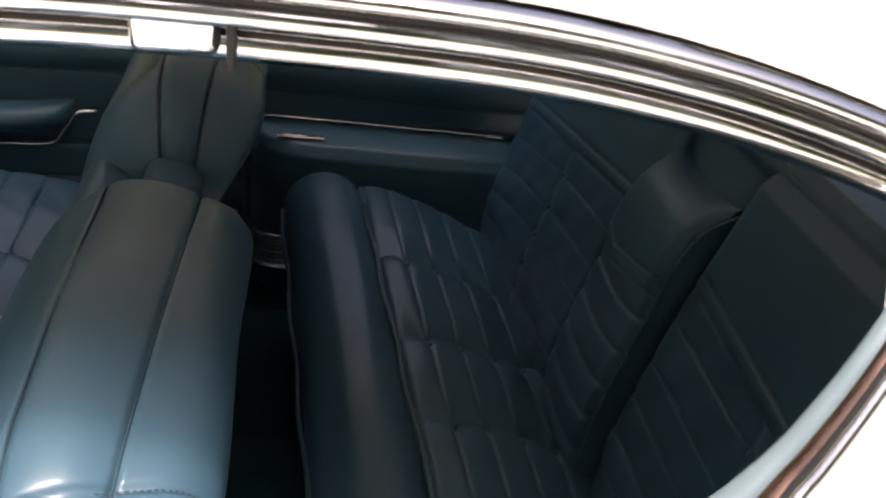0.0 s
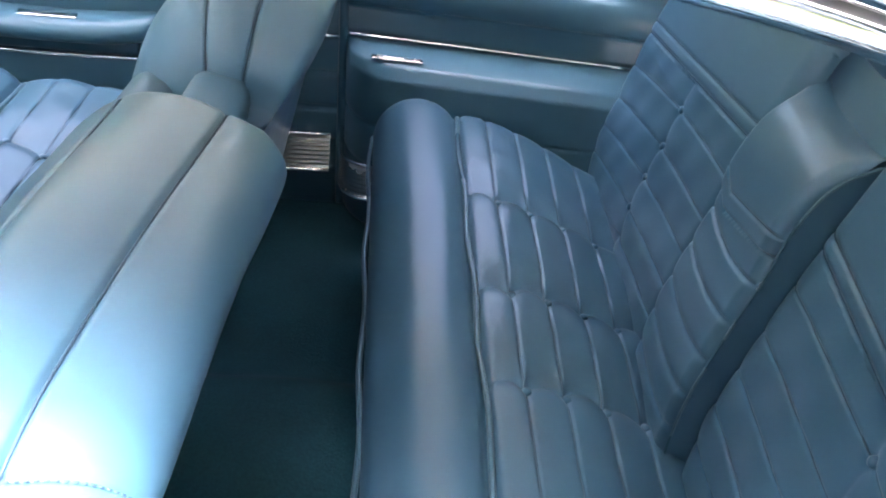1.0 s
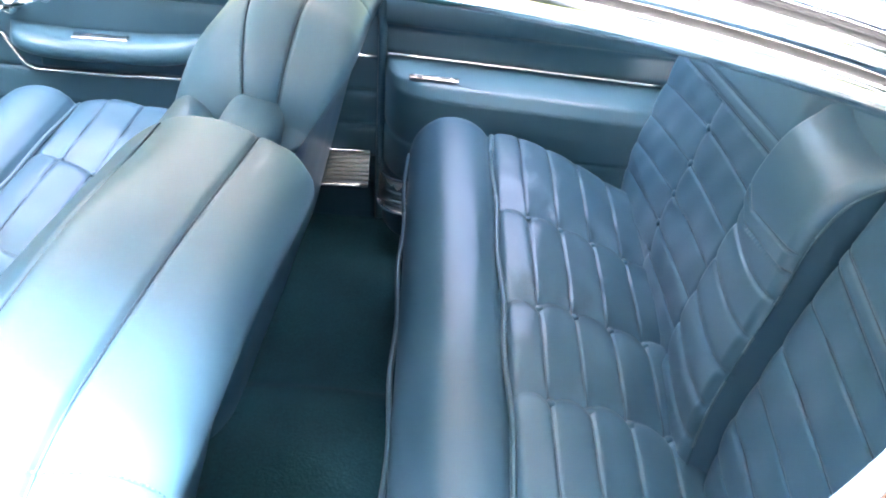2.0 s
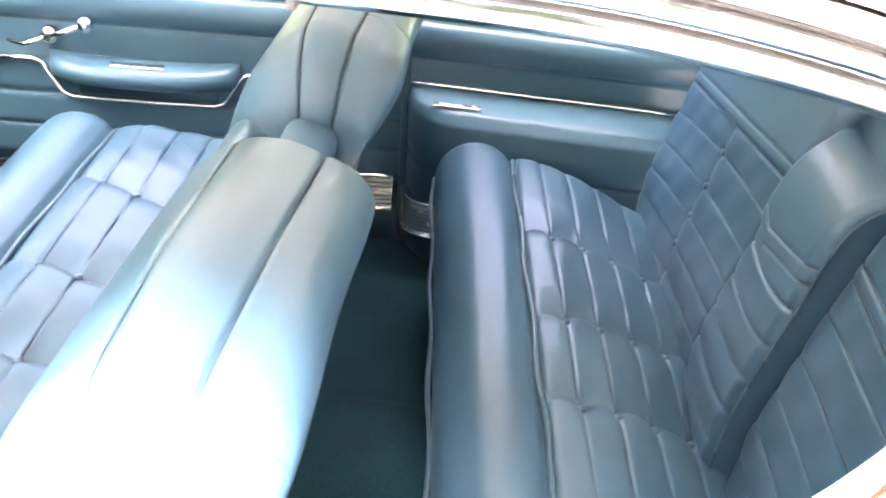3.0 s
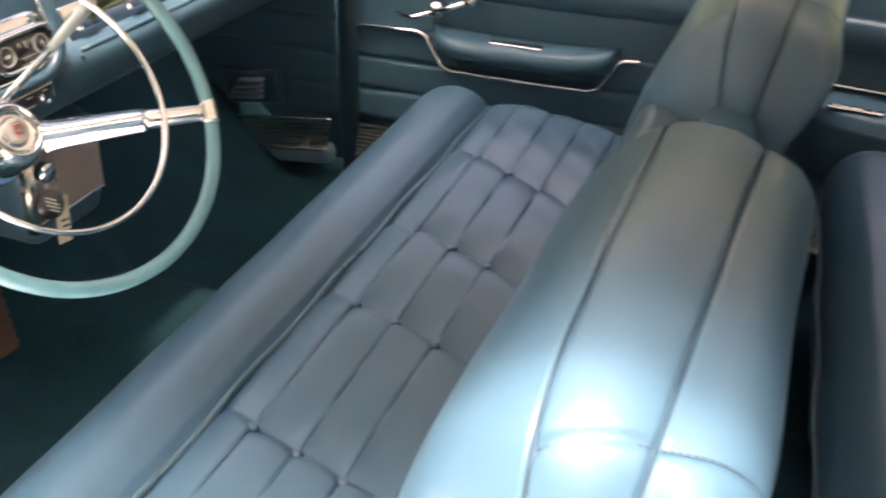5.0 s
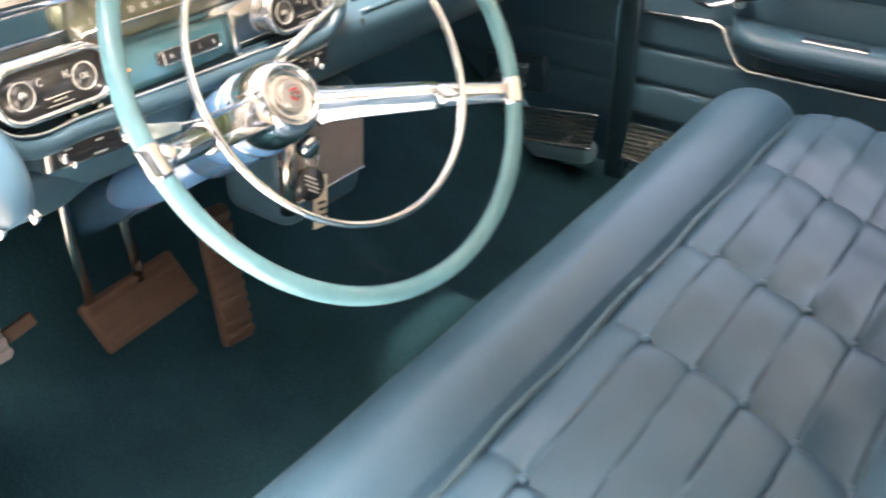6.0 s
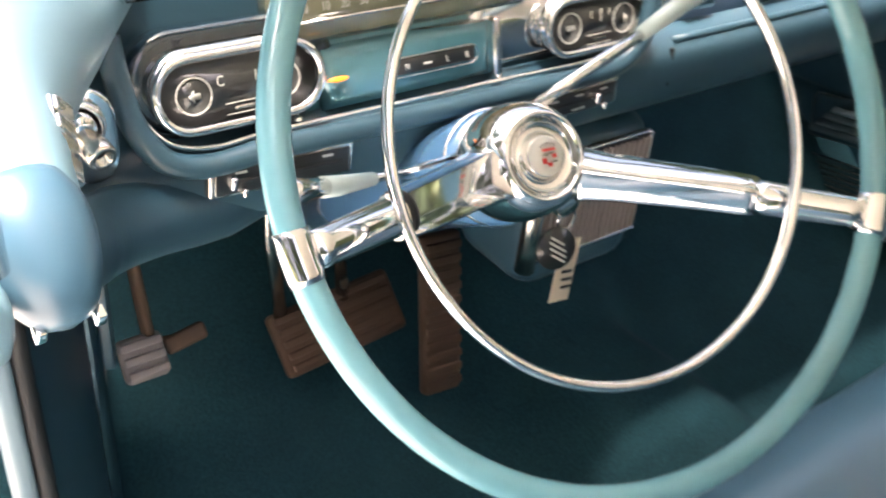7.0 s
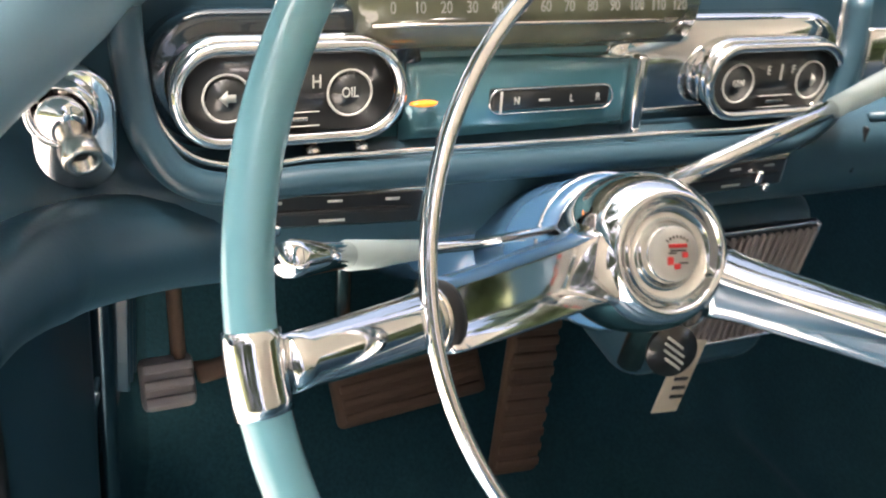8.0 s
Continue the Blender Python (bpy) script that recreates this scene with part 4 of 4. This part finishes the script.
def pod(y, z, half, r, left):
    p = part("instrument_pod", plate(stadium(half, r, 16), 0.014, facing(-1.174, y, z, 12), 0.004), CHROME, dash, "chrome oval instrument pod")
    ring = [(facing(-1.160, y, z, 12) @ Vector((a, b, 0.004))) for a, b in stadium(half, r - 0.002, 16)]
    part("bezel", tube("bezel", ring, 0.0032, up=(1, 0, 0), n=10, closed=True), CHROME, p)
    part("gauge_face", plate(stadium(half, r - 0.0055, 16), 0.002, facing(-1.1590, y, z, 12)), BLACK, p)
    base = facing(-1.1565, y, z, 12)

    def ring_at(cx, rr, name):
        pts = [base @ Vector((cx + rr * math.cos(t), rr * math.sin(t), 0.0005)) for t in np.linspace(0, 2 * math.pi, 25)[:-1]]
        part(name, tube(name, pts, 0.0007, up=(1, 0, 0), n=6, closed=True), INK, p)
        part("dial", lathe([(rr * 0.9, -0.001), (rr * 0.9, 0.0005)], base @ Matrix.Translation((cx, 0, 0)), 24), BLACK, p)
    ring_at(-half * 0.95, 0.0115, "dial_ring")
    ring_at(half * 0.85, 0.0115, "dial_ring")
    t = lambda a, b: base @ Matrix.Translation((a, b, 0.001))
    if left:
        words("word", "OIL", 0.0072, t(half * 0.85, 0), INK, p)
        words("word", "H", 0.0095, t(half * 0.34, 0.006), INK, p)
        words("word", "C", 0.0095, t(-half * 0.42, 0.006), INK, p)
        arrow = [(-0.004, 0), (0, 0.004), (0, 0.0018), (0.004, 0.0018), (0.004, -0.0018), (0, -0.0018), (0, -0.004)]
        part("arrow_mark", plate(arrow, 0.0006, t(-half * 0.95, 0)), INK, p)
    else:
        words("word", "GEN", 0.0056, t(-half * 0.95, 0), INK, p)
        words("word", "E", 0.0075, t(-half * 0.25, 0.007), INK, p)
        words("word", "F", 0.0075, t(half * 0.35, 0.007), INK, p)
        part("needle", rbox((0.0014, 0.010, 0.0008), 0.0003, t(0.002, 0.006)), INK, p)
        part("arrow_mark", plate([(0.004, 0), (0, 0.004), (0, -0.004)], 0.0006, t(half * 0.85, 0)), INK, p)
    for sx, sy, w, h in ((0, -0.0085, 0.026, 0.0006), (0, -0.0155, 0.026, 0.0006)):
        part("label_frame", rbox((w, h, 0.0006), 0.0002, t(sx, sy)), INK, p)
    part("label_bar", rbox((0.014, 0.0022, 0.0005), 0.0002, t(0, -0.012)), STEEL, p)
    return p


part("pod_housing", plate(stadium(0.060, 0.035, 16), 0.016, facing(-1.187, -0.222, 0.856, 12), 0.009), CHROME, dash, "sculpted chrome pod housing")
part("pod_surround", plate(stadium(0.039, 0.0345, 18), 0.018, facing(-1.190, -0.502, 0.862, 12), 0.006), NAVY, dash, "dark recessed surround of the instrument pod")
pod(-0.506, 0.865, 0.034, 0.0245, True)
pod(-0.198, 0.858, 0.032, 0.0225, False)
mid = part("shift_plate", plate([(-0.072, -0.022), (0.072, -0.022), (0.072, 0.022), (-0.072, 0.022)], 0.012, facing(-1.176, -0.370, 0.850, 12), 0.009), TEAL, dash, "teal gear selector plate")
quad = part("gear_quadrant", rbox((0.076, 0.012, 0.006), 0.002, facing(-1.163, -0.355, 0.853, 12)), BLACK, mid)
part("quadrant_rim", tube("quadrant_rim", [facing(-1.160, -0.355, 0.853, 12) @ Vector((a, b, 0)) for a, b in stadium(0.033, 0.0068, 8)], 0.0006, up=(1, 0, 0), n=6, closed=True), CHROME, mid)
for k, ch in enumerate(("N", "", "L", "R")):
    if ch:
        words("word", ch, 0.0062, facing(-1.1595, -0.378 + 0.0175 * k, 0.853, 12), INK, quad)
    else:
        part("word_bar", rbox((0.007, 0.0014, 0.0006), 0.0002, facing(-1.1595, -0.378 + 0.0175 * k, 0.853, 12)), INK, quad)
part("pointer", rbox((0.0012, 0.012, 0.001), 0.0003, facing(-1.159, -0.388, 0.853, 12)), INK, quad)
part("amber_lamp", lathe([(0.006, 0), (0.005, 0.002), (0.002, 0.003)], facing(-1.1635, -0.432, 0.853, 12) @ Matrix.Diagonal((1.4, 0.30, 1, 1)), 16), AMBER, dash)
part("divider", rbox((0.008, 0.050, 0.014), 0.003, facing(-1.164, -0.297, 0.850, 12)), CHROME, dash)
for y in (-0.494, -0.468):
    part("trip_knob", lathe([(0.004, 0), (0.004, 0.008), (0.0025, 0.010)], facing(-1.162, y, 0.832, 12), 12), CHROME if y > -0.48 else STEEL, dash)
# speedometer under its long lens with painted-in reflections
speedo = part("speedometer", sweep("speedometer", oval(0.028, 0.024, 18), [(-1.191, y, 0.899) for y in np.linspace(-0.47, -0.265, 12)], up=(1, 0, 0)), LENS_OLIVE, dash, "long speedometer lens coloured like the greenery it mirrors")
for k in range(13):
    words("number", str(k * 10), 0.0085, facing(-1.1655, -0.455 + 0.0145 * k, 0.9045, 20), DULL, speedo)
part("lens_line", tube("lens_line", [(-1.1660, y, 0.8955) for y in np.linspace(-0.465, -0.27, 6)], 0.0012, n=6), STEEL, speedo)
part("speedo_hood", sweep("speedo_hood", oval(0.010, 0.008), [(-1.175, y, 0.932) for y in np.linspace(-0.58, -0.15, 12)], up=(1, 0, 0)), CHROME, dash)
band = part("chrome_band", rbox((0.72, 0.050, 0.008), 0.003, facing(-1.187, 0.265, 0.852, 14)), CHROME, dash, "bright chrome band across the passenger side")
for k in range(5):
    part("band_rib", rbox((0.70, 0.0036, 0.0045), 0.0014, facing(-1.1815 - 0.0022 * k, 0.265, 0.834 + 0.0085 * k, 14)), STEEL if k % 2 else CHROME, band)
for y, w in ((-0.055, 0.040), (0.055, 0.050)):
    part("band_block", rbox((w, 0.024, 0.014), 0.004, facing(-1.182, y, 0.852, 14)), CHROME, band, "raised chrome block")
part("pad_gap", rbox((0.0045, 0.0025, 0.034), 0.001, pose(-1.1515, -0.108, 0.806)), RUBBER, dash)
part("pad_bead", tube("pad_bead", spline([(-1.160, -0.10, 0.8255), (-1.160, 0.1, 0.8255), (-1.164, 0.35, 0.8255), (-1.172, 0.66, 0.8255)], 20), 0.0035, up=(1, 0, 0)), DASH, dash)

part("lower_pad", tube("lower_pad", spline([(-1.20, -0.44, 0.770), (-1.178, -0.52, 0.776), (-1.156, -0.575, 0.790), (-1.125, -0.622, 0.804), (-1.085, -0.648, 0.816), (-1.045, -0.662, 0.822)], 40), 0.030, up=(0, 0, 1), n=16, scale=np.interp(np.arange(40), [0, 8, 26, 39], [0.55, 0.9, 0.85, 0.45])), DASH, dash)


def slide_control(y0, y1, z0, z1, knob):
    c = part("heater_control", rbox((y1 - y0, 0.023, 0.008), 0.002, facing(-1.143, (y0 + y1) / 2, (z0 + z1) / 2, 0) @ pose(0, 0, 0, 0, 0, math.degrees(math.atan2(z1 - z0, y1 - y0)))), STEEL, dash, "chrome framed heater slider")
    m = facing(-1.1385, (y0 + y1) / 2, (z0 + z1) / 2, 0) @ pose(0, 0, 0, 0, 0, math.degrees(math.atan2(z1 - z0, y1 - y0)))
    w = y1 - y0
    part("slot_panel", rbox((w - 0.008, 0.018, 0.002), 0.0006, m), BLACK, c)
    part("slot", rbox((w * 0.78, 0.003, 0.002), 0.0006, m @ Matrix.Translation((0.002, -0.0005, 0.001))), RUBBER, c)
    part("slider", rbox((0.0045, 0.009, 0.007), 0.0015, m @ Matrix.Translation((knob * w, 0, 0.003))), CHROME, c)
    part("slider", rbox((0.004, 0.006, 0.007), 0.0015, m @ Matrix.Translation((knob * w + 0.008, -0.008, 0.003))), CHROME, c)
    for k in range(3):
        part("label_bar", rbox((0.008, 0.0016, 0.0006), 0.0002, m @ Matrix.Translation((-0.3 * w + 0.3 * w * k, 0.0055, 0.0012))), INK, c)
    part("label_bar", rbox((0.014, 0.0016, 0.0006), 0.0002, m @ Matrix.Translation((0.0, -0.006, 0.0012))), INK, c)


slide_control(-0.540, -0.434, 0.812, 0.806, -0.36)
slide_control(-0.270, -0.182, 0.802, 0.805, 0.2)
knob = part("light_switch", plate([(-b, a) for a, b in stadium(0.0125, 0.0185, 14)], 0.004, facing(-1.157, -0.6065, 0.8545, 0, -18), 0.0018), CHROME, dash, "chrome headlamp switch with pull knob")
part("switch_ring", lathe([(0.0165, 0), (0.0165, 0.006), (0.0148, 0.0095), (0.0130, 0.008), (0.0112, 0.001)], facing(-1.154, -0.6110, 0.8650, 0, -18), 28), CHROME, knob)
part("inner_ring", lathe([(0.0112, 0.001), (0.0108, 0.009), (0.0085, 0.012)], facing(-1.152, -0.6110, 0.8650, -2, -16), 24), CHROME, knob)
eye_a, eye_b = Vector((-1.154, -0.611, 0.864)), Vector((-1.124, -0.607, 0.854))
shaft = Matrix.Translation(eye_a) @ (eye_b - eye_a).to_track_quat("Z", "Y").to_matrix().to_4x4()
reach = (eye_b - eye_a).length
pull = part("pull_knob", lathe([(0.0070, 0), (0.0070, reach - 0.012), (0.0086, reach - 0.010), (0.0088, reach - 0.002), (0.0078, reach), (0.0050, reach), (0.0046, reach - 0.006)], shaft, 24), STEEL, knob, "dull steel pull shaft with a hollow end")
# black disc gives the hollow end its inner shade
part("bore_shade", lathe([(0.0045, reach - 0.007), (0.0045, reach - 0.0055)], shaft, 16), RUBBER, pull)

# radio speaker box under the dash
speaker = part("speaker_box", rbox((0.12, 0.155, 0.17), 0.03, pose(-1.262, -0.122, 0.645, 0, 2, 0), 6), VINYL_SIDE, dash, "blue housing with ribbed bright grille")
grille = part("grille", rbox((0.01, 0.135, 0.112), 0.004, pose(-1.2005, -0.128, 0.660, 0, 2, 0)), BLACK, speaker)
for k in range(18):
    part("rib", rbox((0.005, 0.0040, 0.104), 0.0014, pose(-1.1945, -0.190 + 0.0073 * k, 0.660, 0, 2, 0)), GREYPAD, grille)
for z in (0.606, 0.715):
    part("grille_edge", rbox((0.006, 0.134, 0.004), 0.0015, pose(-1.197, -0.128, z, 0, 2, 0)), CHROME, grille)
part("grille_edge", rbox((0.006, 0.004, 0.112), 0.0015, pose(-1.197, -0.062, 0.660, 0, 2, 0)), CHROME, grille)
part("tube_bracket", tube("tube_bracket", [(-1.190, -0.205, 0.70), (-1.197, -0.205, 0.60)], 0.010, up=(0, 1, 0)), STEEL, speaker)

# ---- steering wheel ----
C = Vector((-0.937, -0.397, 0.900))
TILT, YAW = radians(33), radians(-6.8)
wn_ = Vector((math.cos(TILT) * math.cos(YAW), math.cos(TILT) * math.sin(YAW), math.sin(TILT)))
wu = Vector((-math.sin(YAW), math.cos(YAW), 0))
wv = wn_.cross(wu)
W = Matrix((wu, wv, wn_)).transposed().to_4x4()
W.translation = C
wheel = thing("steering_wheel", "turquoise steering wheel with chrome spokes and horn ring", "steering wheel")
R, RING = 0.1855, 0.129


def on_wheel(r, deg, h=0.0):
    a = radians(deg)
    return W @ Vector((r * math.cos(a), r * math.sin(a), h))


bm = bmesh.new()
NU, NV = 240, 16
rings = []
for i in range(NU):
    a = 2 * math.pi * i / NU
    deg = math.degrees(a)
    wave = 0.06 * max(0, math.cos(a * 36)) if (-60 < ((deg + 180) % 360 - 180) < 55) else 0
    ring = []
    for j in range(NV):
        b = 2 * math.pi * j / NV
        rr = 0.0078 * (1 - wave * max(0, -math.cos(b)))
        ring.append(bm.verts.new(W @ Vector(((R + rr * math.cos(b)) * math.cos(a), (R + rr * math.cos(b)) * math.sin(a), rr * 1.05 * math.sin(b)))))
    rings.append(ring)
for i in range(NU):
    for j in range(NV):
        bm.faces.new((rings[i][j], rings[(i + 1) % NU][j], rings[(i + 1) % NU][(j + 1) % NV], rings[i][(j + 1) % NV]))
part("rim", bm, RIM, wheel, "pale turquoise glossy rim")
part("horn_ring", sweep("horn_ring", oval(0.0029, 0.0042), [on_wheel(RING, d, -0.006) for d in range(0, 360, 3)], up=tuple(wn_), closed=True), CHROME, wheel, "thin chrome horn ring")
HUB = W @ Vector((0.018, 0.0, -0.101))
Wh = W.copy()
Wh.translation = HUB
hub_line = spline([(0.0365, 0, -0.056), (0.0388, 0, -0.040), (0.0384, 0, -0.026), (0.0360, 0, -0.014), (0.0322, 0, -0.0055), (0.0290, 0, -0.0012), (0.0268, 0, 0.0), (0.0250, 0, -0.0018), (0.0220, 0, -0.0055), (0.0180, 0, -0.0070), (0.0152, 0, -0.0060), (0.0140, 0, -0.0032), (0.0126, 0, -0.0008)], 44)
part("hub", lathe([(a, h) for a, _, h in hub_line], Wh, 72), CHROME, wheel, "dished chrome hub")
cap = part("horn_cap", lathe([(0.0124, -0.006), (0.0124, 0.0010), (0.0116, 0.0026), (0.0070, 0.0038), (0.001, 0.0042)], Wh, 28), INK, wheel, "white cap with a red emblem")
for a, b, w, h, mat in ((0.0, 0.0036, 0.0092, 0.0018, RED), (-0.0040, -0.0030, 0.0030, 0.0036, RED), (-0.0006, -0.0056, 0.0030, 0.0026, RED), (0.0034, -0.0006, 0.0030, 0.0026, RED),
                        (0.0, 0.0014, 0.0080, 0.0006, BLACK), (0.0026, -0.0042, 0.0046, 0.0007, BLACK), (-0.0030, 0.0004, 0.0040, 0.0006, BLACK)):
    part("emblem", rbox((w, h, 0.0020), 0.0003, Wh @ Matrix.Translation((a, b, 0.0036))), mat, cap)
for k in range(7):
    a = radians(50 + 80 * k / 6)
    part("emblem_tick", rbox((0.0006, 0.0016, 0.0016), 0.0002, Wh @ Matrix.Translation((0.0078 * math.cos(a), 0.0076 * math.sin(a), 0.0032)) @ pose(0, 0, 0, 0, 0, math.degrees(a) - 90)), BLACK, cap)


def spoke_section(scooped):
    """Section of a spoke, rounded below: scooped between a raised lower lip and a chamfer, or ridged along its upper third."""
    if scooped:
        return [(-0.0156, -0.0040), (-0.0156, 0.0080), (-0.0146, 0.0102), (-0.0136, 0.0104), (-0.0060, 0.0030), (-0.0046, 0.0024), (0.0104, 0.0068), (0.0118, 0.0064), (0.0158, -0.0030), (0.0130, -0.0095), (0.0055, -0.0115), (-0.0055, -0.0115), (-0.0130, -0.0085)]
    return [(-0.0158, -0.0010), (-0.0150, 0.0032), (-0.0030, 0.0128), (-0.0010, 0.0137), (0.0012, 0.0132), (0.0022, 0.0118), (0.0104, -0.0052), (0.0124, -0.0062), (0.0126, -0.0084), (0.0100, -0.0105), (0.0050, -0.0120), (-0.0055, -0.0115), (-0.0130, -0.0075)]


for ang, side in ((187, 1), (-24, -1)):
    outer = on_wheel(R - 0.008, ang, -0.002)
    aim = outer - HUB
    aim = (aim - wn_ * aim.dot(wn_)).normalized()
    inner = HUB + aim * 0.034 - wn_ * 0.016
    way = lambda t: tuple(inner.lerp(outer, t) + wn_ * (0.006 * math.sin(t * math.pi)))
    size_at = lambda t: np.interp(t, [0, 0.05, 0.12, 0.30, 0.61, 0.64, 1], [1.25, 1.12, 1.04, 0.97, 0.85, 0.77, 0.60])
    ts = np.linspace(0, 0.63, 22)
    sp = part("spoke", sweep("spoke", spoke_section(side > 0), [way(t) for t in ts], up=tuple(wn_), scale=size_at(ts)), CHROME, wheel, "tapered ridged chrome spoke")
    if side > 0:
        # the blue mirrored by this chrome face, laid on as a coloured strip
        tb = np.linspace(0.04, 0.60, 16)
        part("mirrored_blue", sweep("mirrored_blue", [(0.0117, 0.0068), (0.0159, -0.0028), (0.0148, -0.0042), (0.0106, 0.0054)], [tuple(Vector(way(t)) + wn_ * 0.0010) for t in tb], up=tuple(wn_), scale=size_at(tb)), COLUMN, sp, "blue strip in place of a reflection on the chrome")
    tr = np.linspace(0.63, 1, 10)
    part("spoke_rod", sweep("spoke_rod", oval(0.0136, 0.0118, 22), [way(t) for t in tr], up=tuple(wn_), scale=np.interp(tr, [0.63, 1], [0.80, 0.66])), CHROME, sp)
    if side > 0:
        part("clamp", sweep("clamp", oval(0.0150, 0.0122, 20), [way(t) for t in (0.600, 0.615, 0.630)], up=tuple(wn_), scale=[0.86, 0.92, 0.86]), RUBBER, sp)
        part("clamp_band", sweep("clamp_band", oval(0.0150, 0.0122, 20), [way(t) for t in (0.632, 0.640, 0.648)], up=tuple(wn_), scale=[0.80, 0.86, 0.80]), STEEL, sp)
    col = [on_wheel(R, ang + d, 0) for d in np.linspace(-3.8, 3.8, 9)]
    part("collar", sweep("collar", oval(0.0088, 0.0092, 18), [tuple(p) for p in col], up=tuple(wn_)), CHROME, wheel, "chrome rim collar")
column = thing("steering_column", "blue painted steering column with chrome levers", "steering column")
part("shroud", lathe([(0.036, -0.16), (0.038, -0.10), (0.040, -0.062), (0.038, -0.052)], Wh, 36), COLUMN, column)
part("shroud_band", lathe([(0.0402, -0.0640), (0.0410, -0.0625), (0.0402, -0.0610)], Wh, 36), CHROME, column)
part("tube", lathe([(0.029, -0.50), (0.031, -0.15)], Wh, 28), COLUMN, column)
part("shift_lever", tube("shift_lever", [(-1.050, -0.356, 0.862), (-1.050, -0.31, 0.880), (-1.050, -0.262, 0.8985)], 0.0044, n=10), CHROME, column)
part("shift_knob", tube("shift_knob", [(-1.050, -0.268, 0.896), (-1.050, -0.24, 0.908), (-1.050, -0.200, 0.924), (-1.05, -0.190, 0.928)], 0.0064, n=12, scale=[0.8, 1.0, 1.2, 0.9]), GRIP, column)
part("signal_stem", tube("signal_stem", [(-1.075, -0.390, 0.826), (-1.050, -0.455, 0.841), (-1.026, -0.514, 0.860)], 0.0026, n=8), CHROME, column)
part("signal_grip", tube("signal_grip", [(-1.040, -0.482, 0.849), (-1.026, -0.514, 0.860), (-1.019, -0.527, 0.866)], 0.0052, n=12, scale=[0.75, 1.1, 1.15]), GRIP, column)
part("signal_knob", tube("signal_knob", [(-1.019, -0.526, 0.866), (-1.0115, -0.541, 0.872), (-1.0055, -0.552, 0.877), (-1.003, -0.556, 0.8788)], 0.0058, n=14, scale=[0.85, 1.0, 1.25, 1.05]), CHROME, column)

# ---- keys ----
keys = thing("ignition_keys", "ignition key with black fob and cream paper tag", "keys")
part("lock", lathe([(0.014, 0), (0.014, 0.012), (0.010, 0.015)], facing(-1.155, -0.214, 0.704, -10), 18), CHROME, keys)
part("ring", tube("ring", [(-1.143, -0.214 + 0.010 * math.cos(t), 0.688 + 0.010 * math.sin(t)) for t in np.linspace(0, 2 * math.pi, 20)[:-1]], 0.0012, up=(1, 0, 0), n=6, closed=True), CHROME, keys)
fob = part("fob", lathe([(0.0190, 0), (0.0195, 0.002), (0.0190, 0.004)], facing(-1.138, -0.2285, 0.666, 15, -10), 26), BLACK, keys)
for k in range(4):
    part("print_bar", rbox((0.022 - 0.004 * abs(k - 1.5), 0.0020, 0.0008), 0.0003, facing(-1.1335, -0.2285, 0.666, 15, -10) @ pose(0, 0.008 - 0.0053 * k, 0.0005, 0, 0, -35)), INK, fob)
tag = part("tag", rbox((0.026, 0.062, 0.0012), 0.0004, facing(-1.143, -0.206, 0.632, 5, 5) @ pose(0, 0, 0, 0, 0, -12)), CREAM, keys)
for k in range(3):
    part("print_bar", rbox((0.014, 0.003, 0.0006), 0.0002, facing(-1.1422, -0.206, 0.632, 5, 5) @ pose(0.001, -0.001 - 0.008 * k, 0.0008, 0, 0, -12)), BLACK, tag)


# ---- pedals ----
def pedal(name, label, m, w, h, ribs, arm=None, PAD=PEDAL):
    p = thing(name, label, "pedal")
    pad = part("pad", rbox((w, h, 0.016), 0.006, m), PAD, p)
    for k in range(ribs):
        o = -0.5 + (k + 0.5) / ribs
        part("tread", rbox((w * 0.92, h / ribs * 0.55, 0.006), 0.002, m @ Matrix.Translation((0, o * h * 0.94, 0.009))), PAD, pad)
    if arm:
        part("arm", sweep("arm", oval(0.010, 0.006, 8), arm, up=(0, 1, 0)), PEDAL, p)
    return p


brake = pedal("brake_pedal", "wide brown ribbed rubber brake pedal", facing(-1.385, -0.298, 0.452, 40, 0) @ pose(0, 0, 0, 0, 0, 4), 0.155, 0.072, 5)
for y in (-0.362, -0.285):
    part("arm", sweep("arm", oval(0.004, 0.008, 8), [(-1.395, y, 0.47), (-1.405, y - 0.004, 0.57), (-1.40, y - 0.006, 0.74)], up=(0, 1, 0)), STEEL, brake, "thin steel strip")
pedal("accelerator", "long brown ribbed rubber accelerator pedal", facing(-1.345, -0.187, 0.448, 14, 0) @ pose(0, 0, 0, 0, 0, -5), 0.052, 0.195, 11)
pedal("parking_brake_pedal", "small grey ribbed parking brake pedal", facing(-1.336, -0.533, 0.534, 35, 0), 0.042, 0.042, 3, [(-1.345, -0.522, 0.54), (-1.365, -0.524, 0.63), (-1.36, -0.53, 0.75)], GREYPAD)
rel = thing("brake_release", "small ribbed release lever beside the parking brake", "lever")
part("pad", rbox((0.042, 0.017, 0.010), 0.004, facing(-1.345, -0.488, 0.533, 35, 0) @ pose(0, 0, 0, 0, 0, 8)), PEDAL, rel)
part("stem", rbox((0.02, 0.008, 0.008), 0.003, facing(-1.352, -0.508, 0.532, 35, 0)), PEDAL, rel)
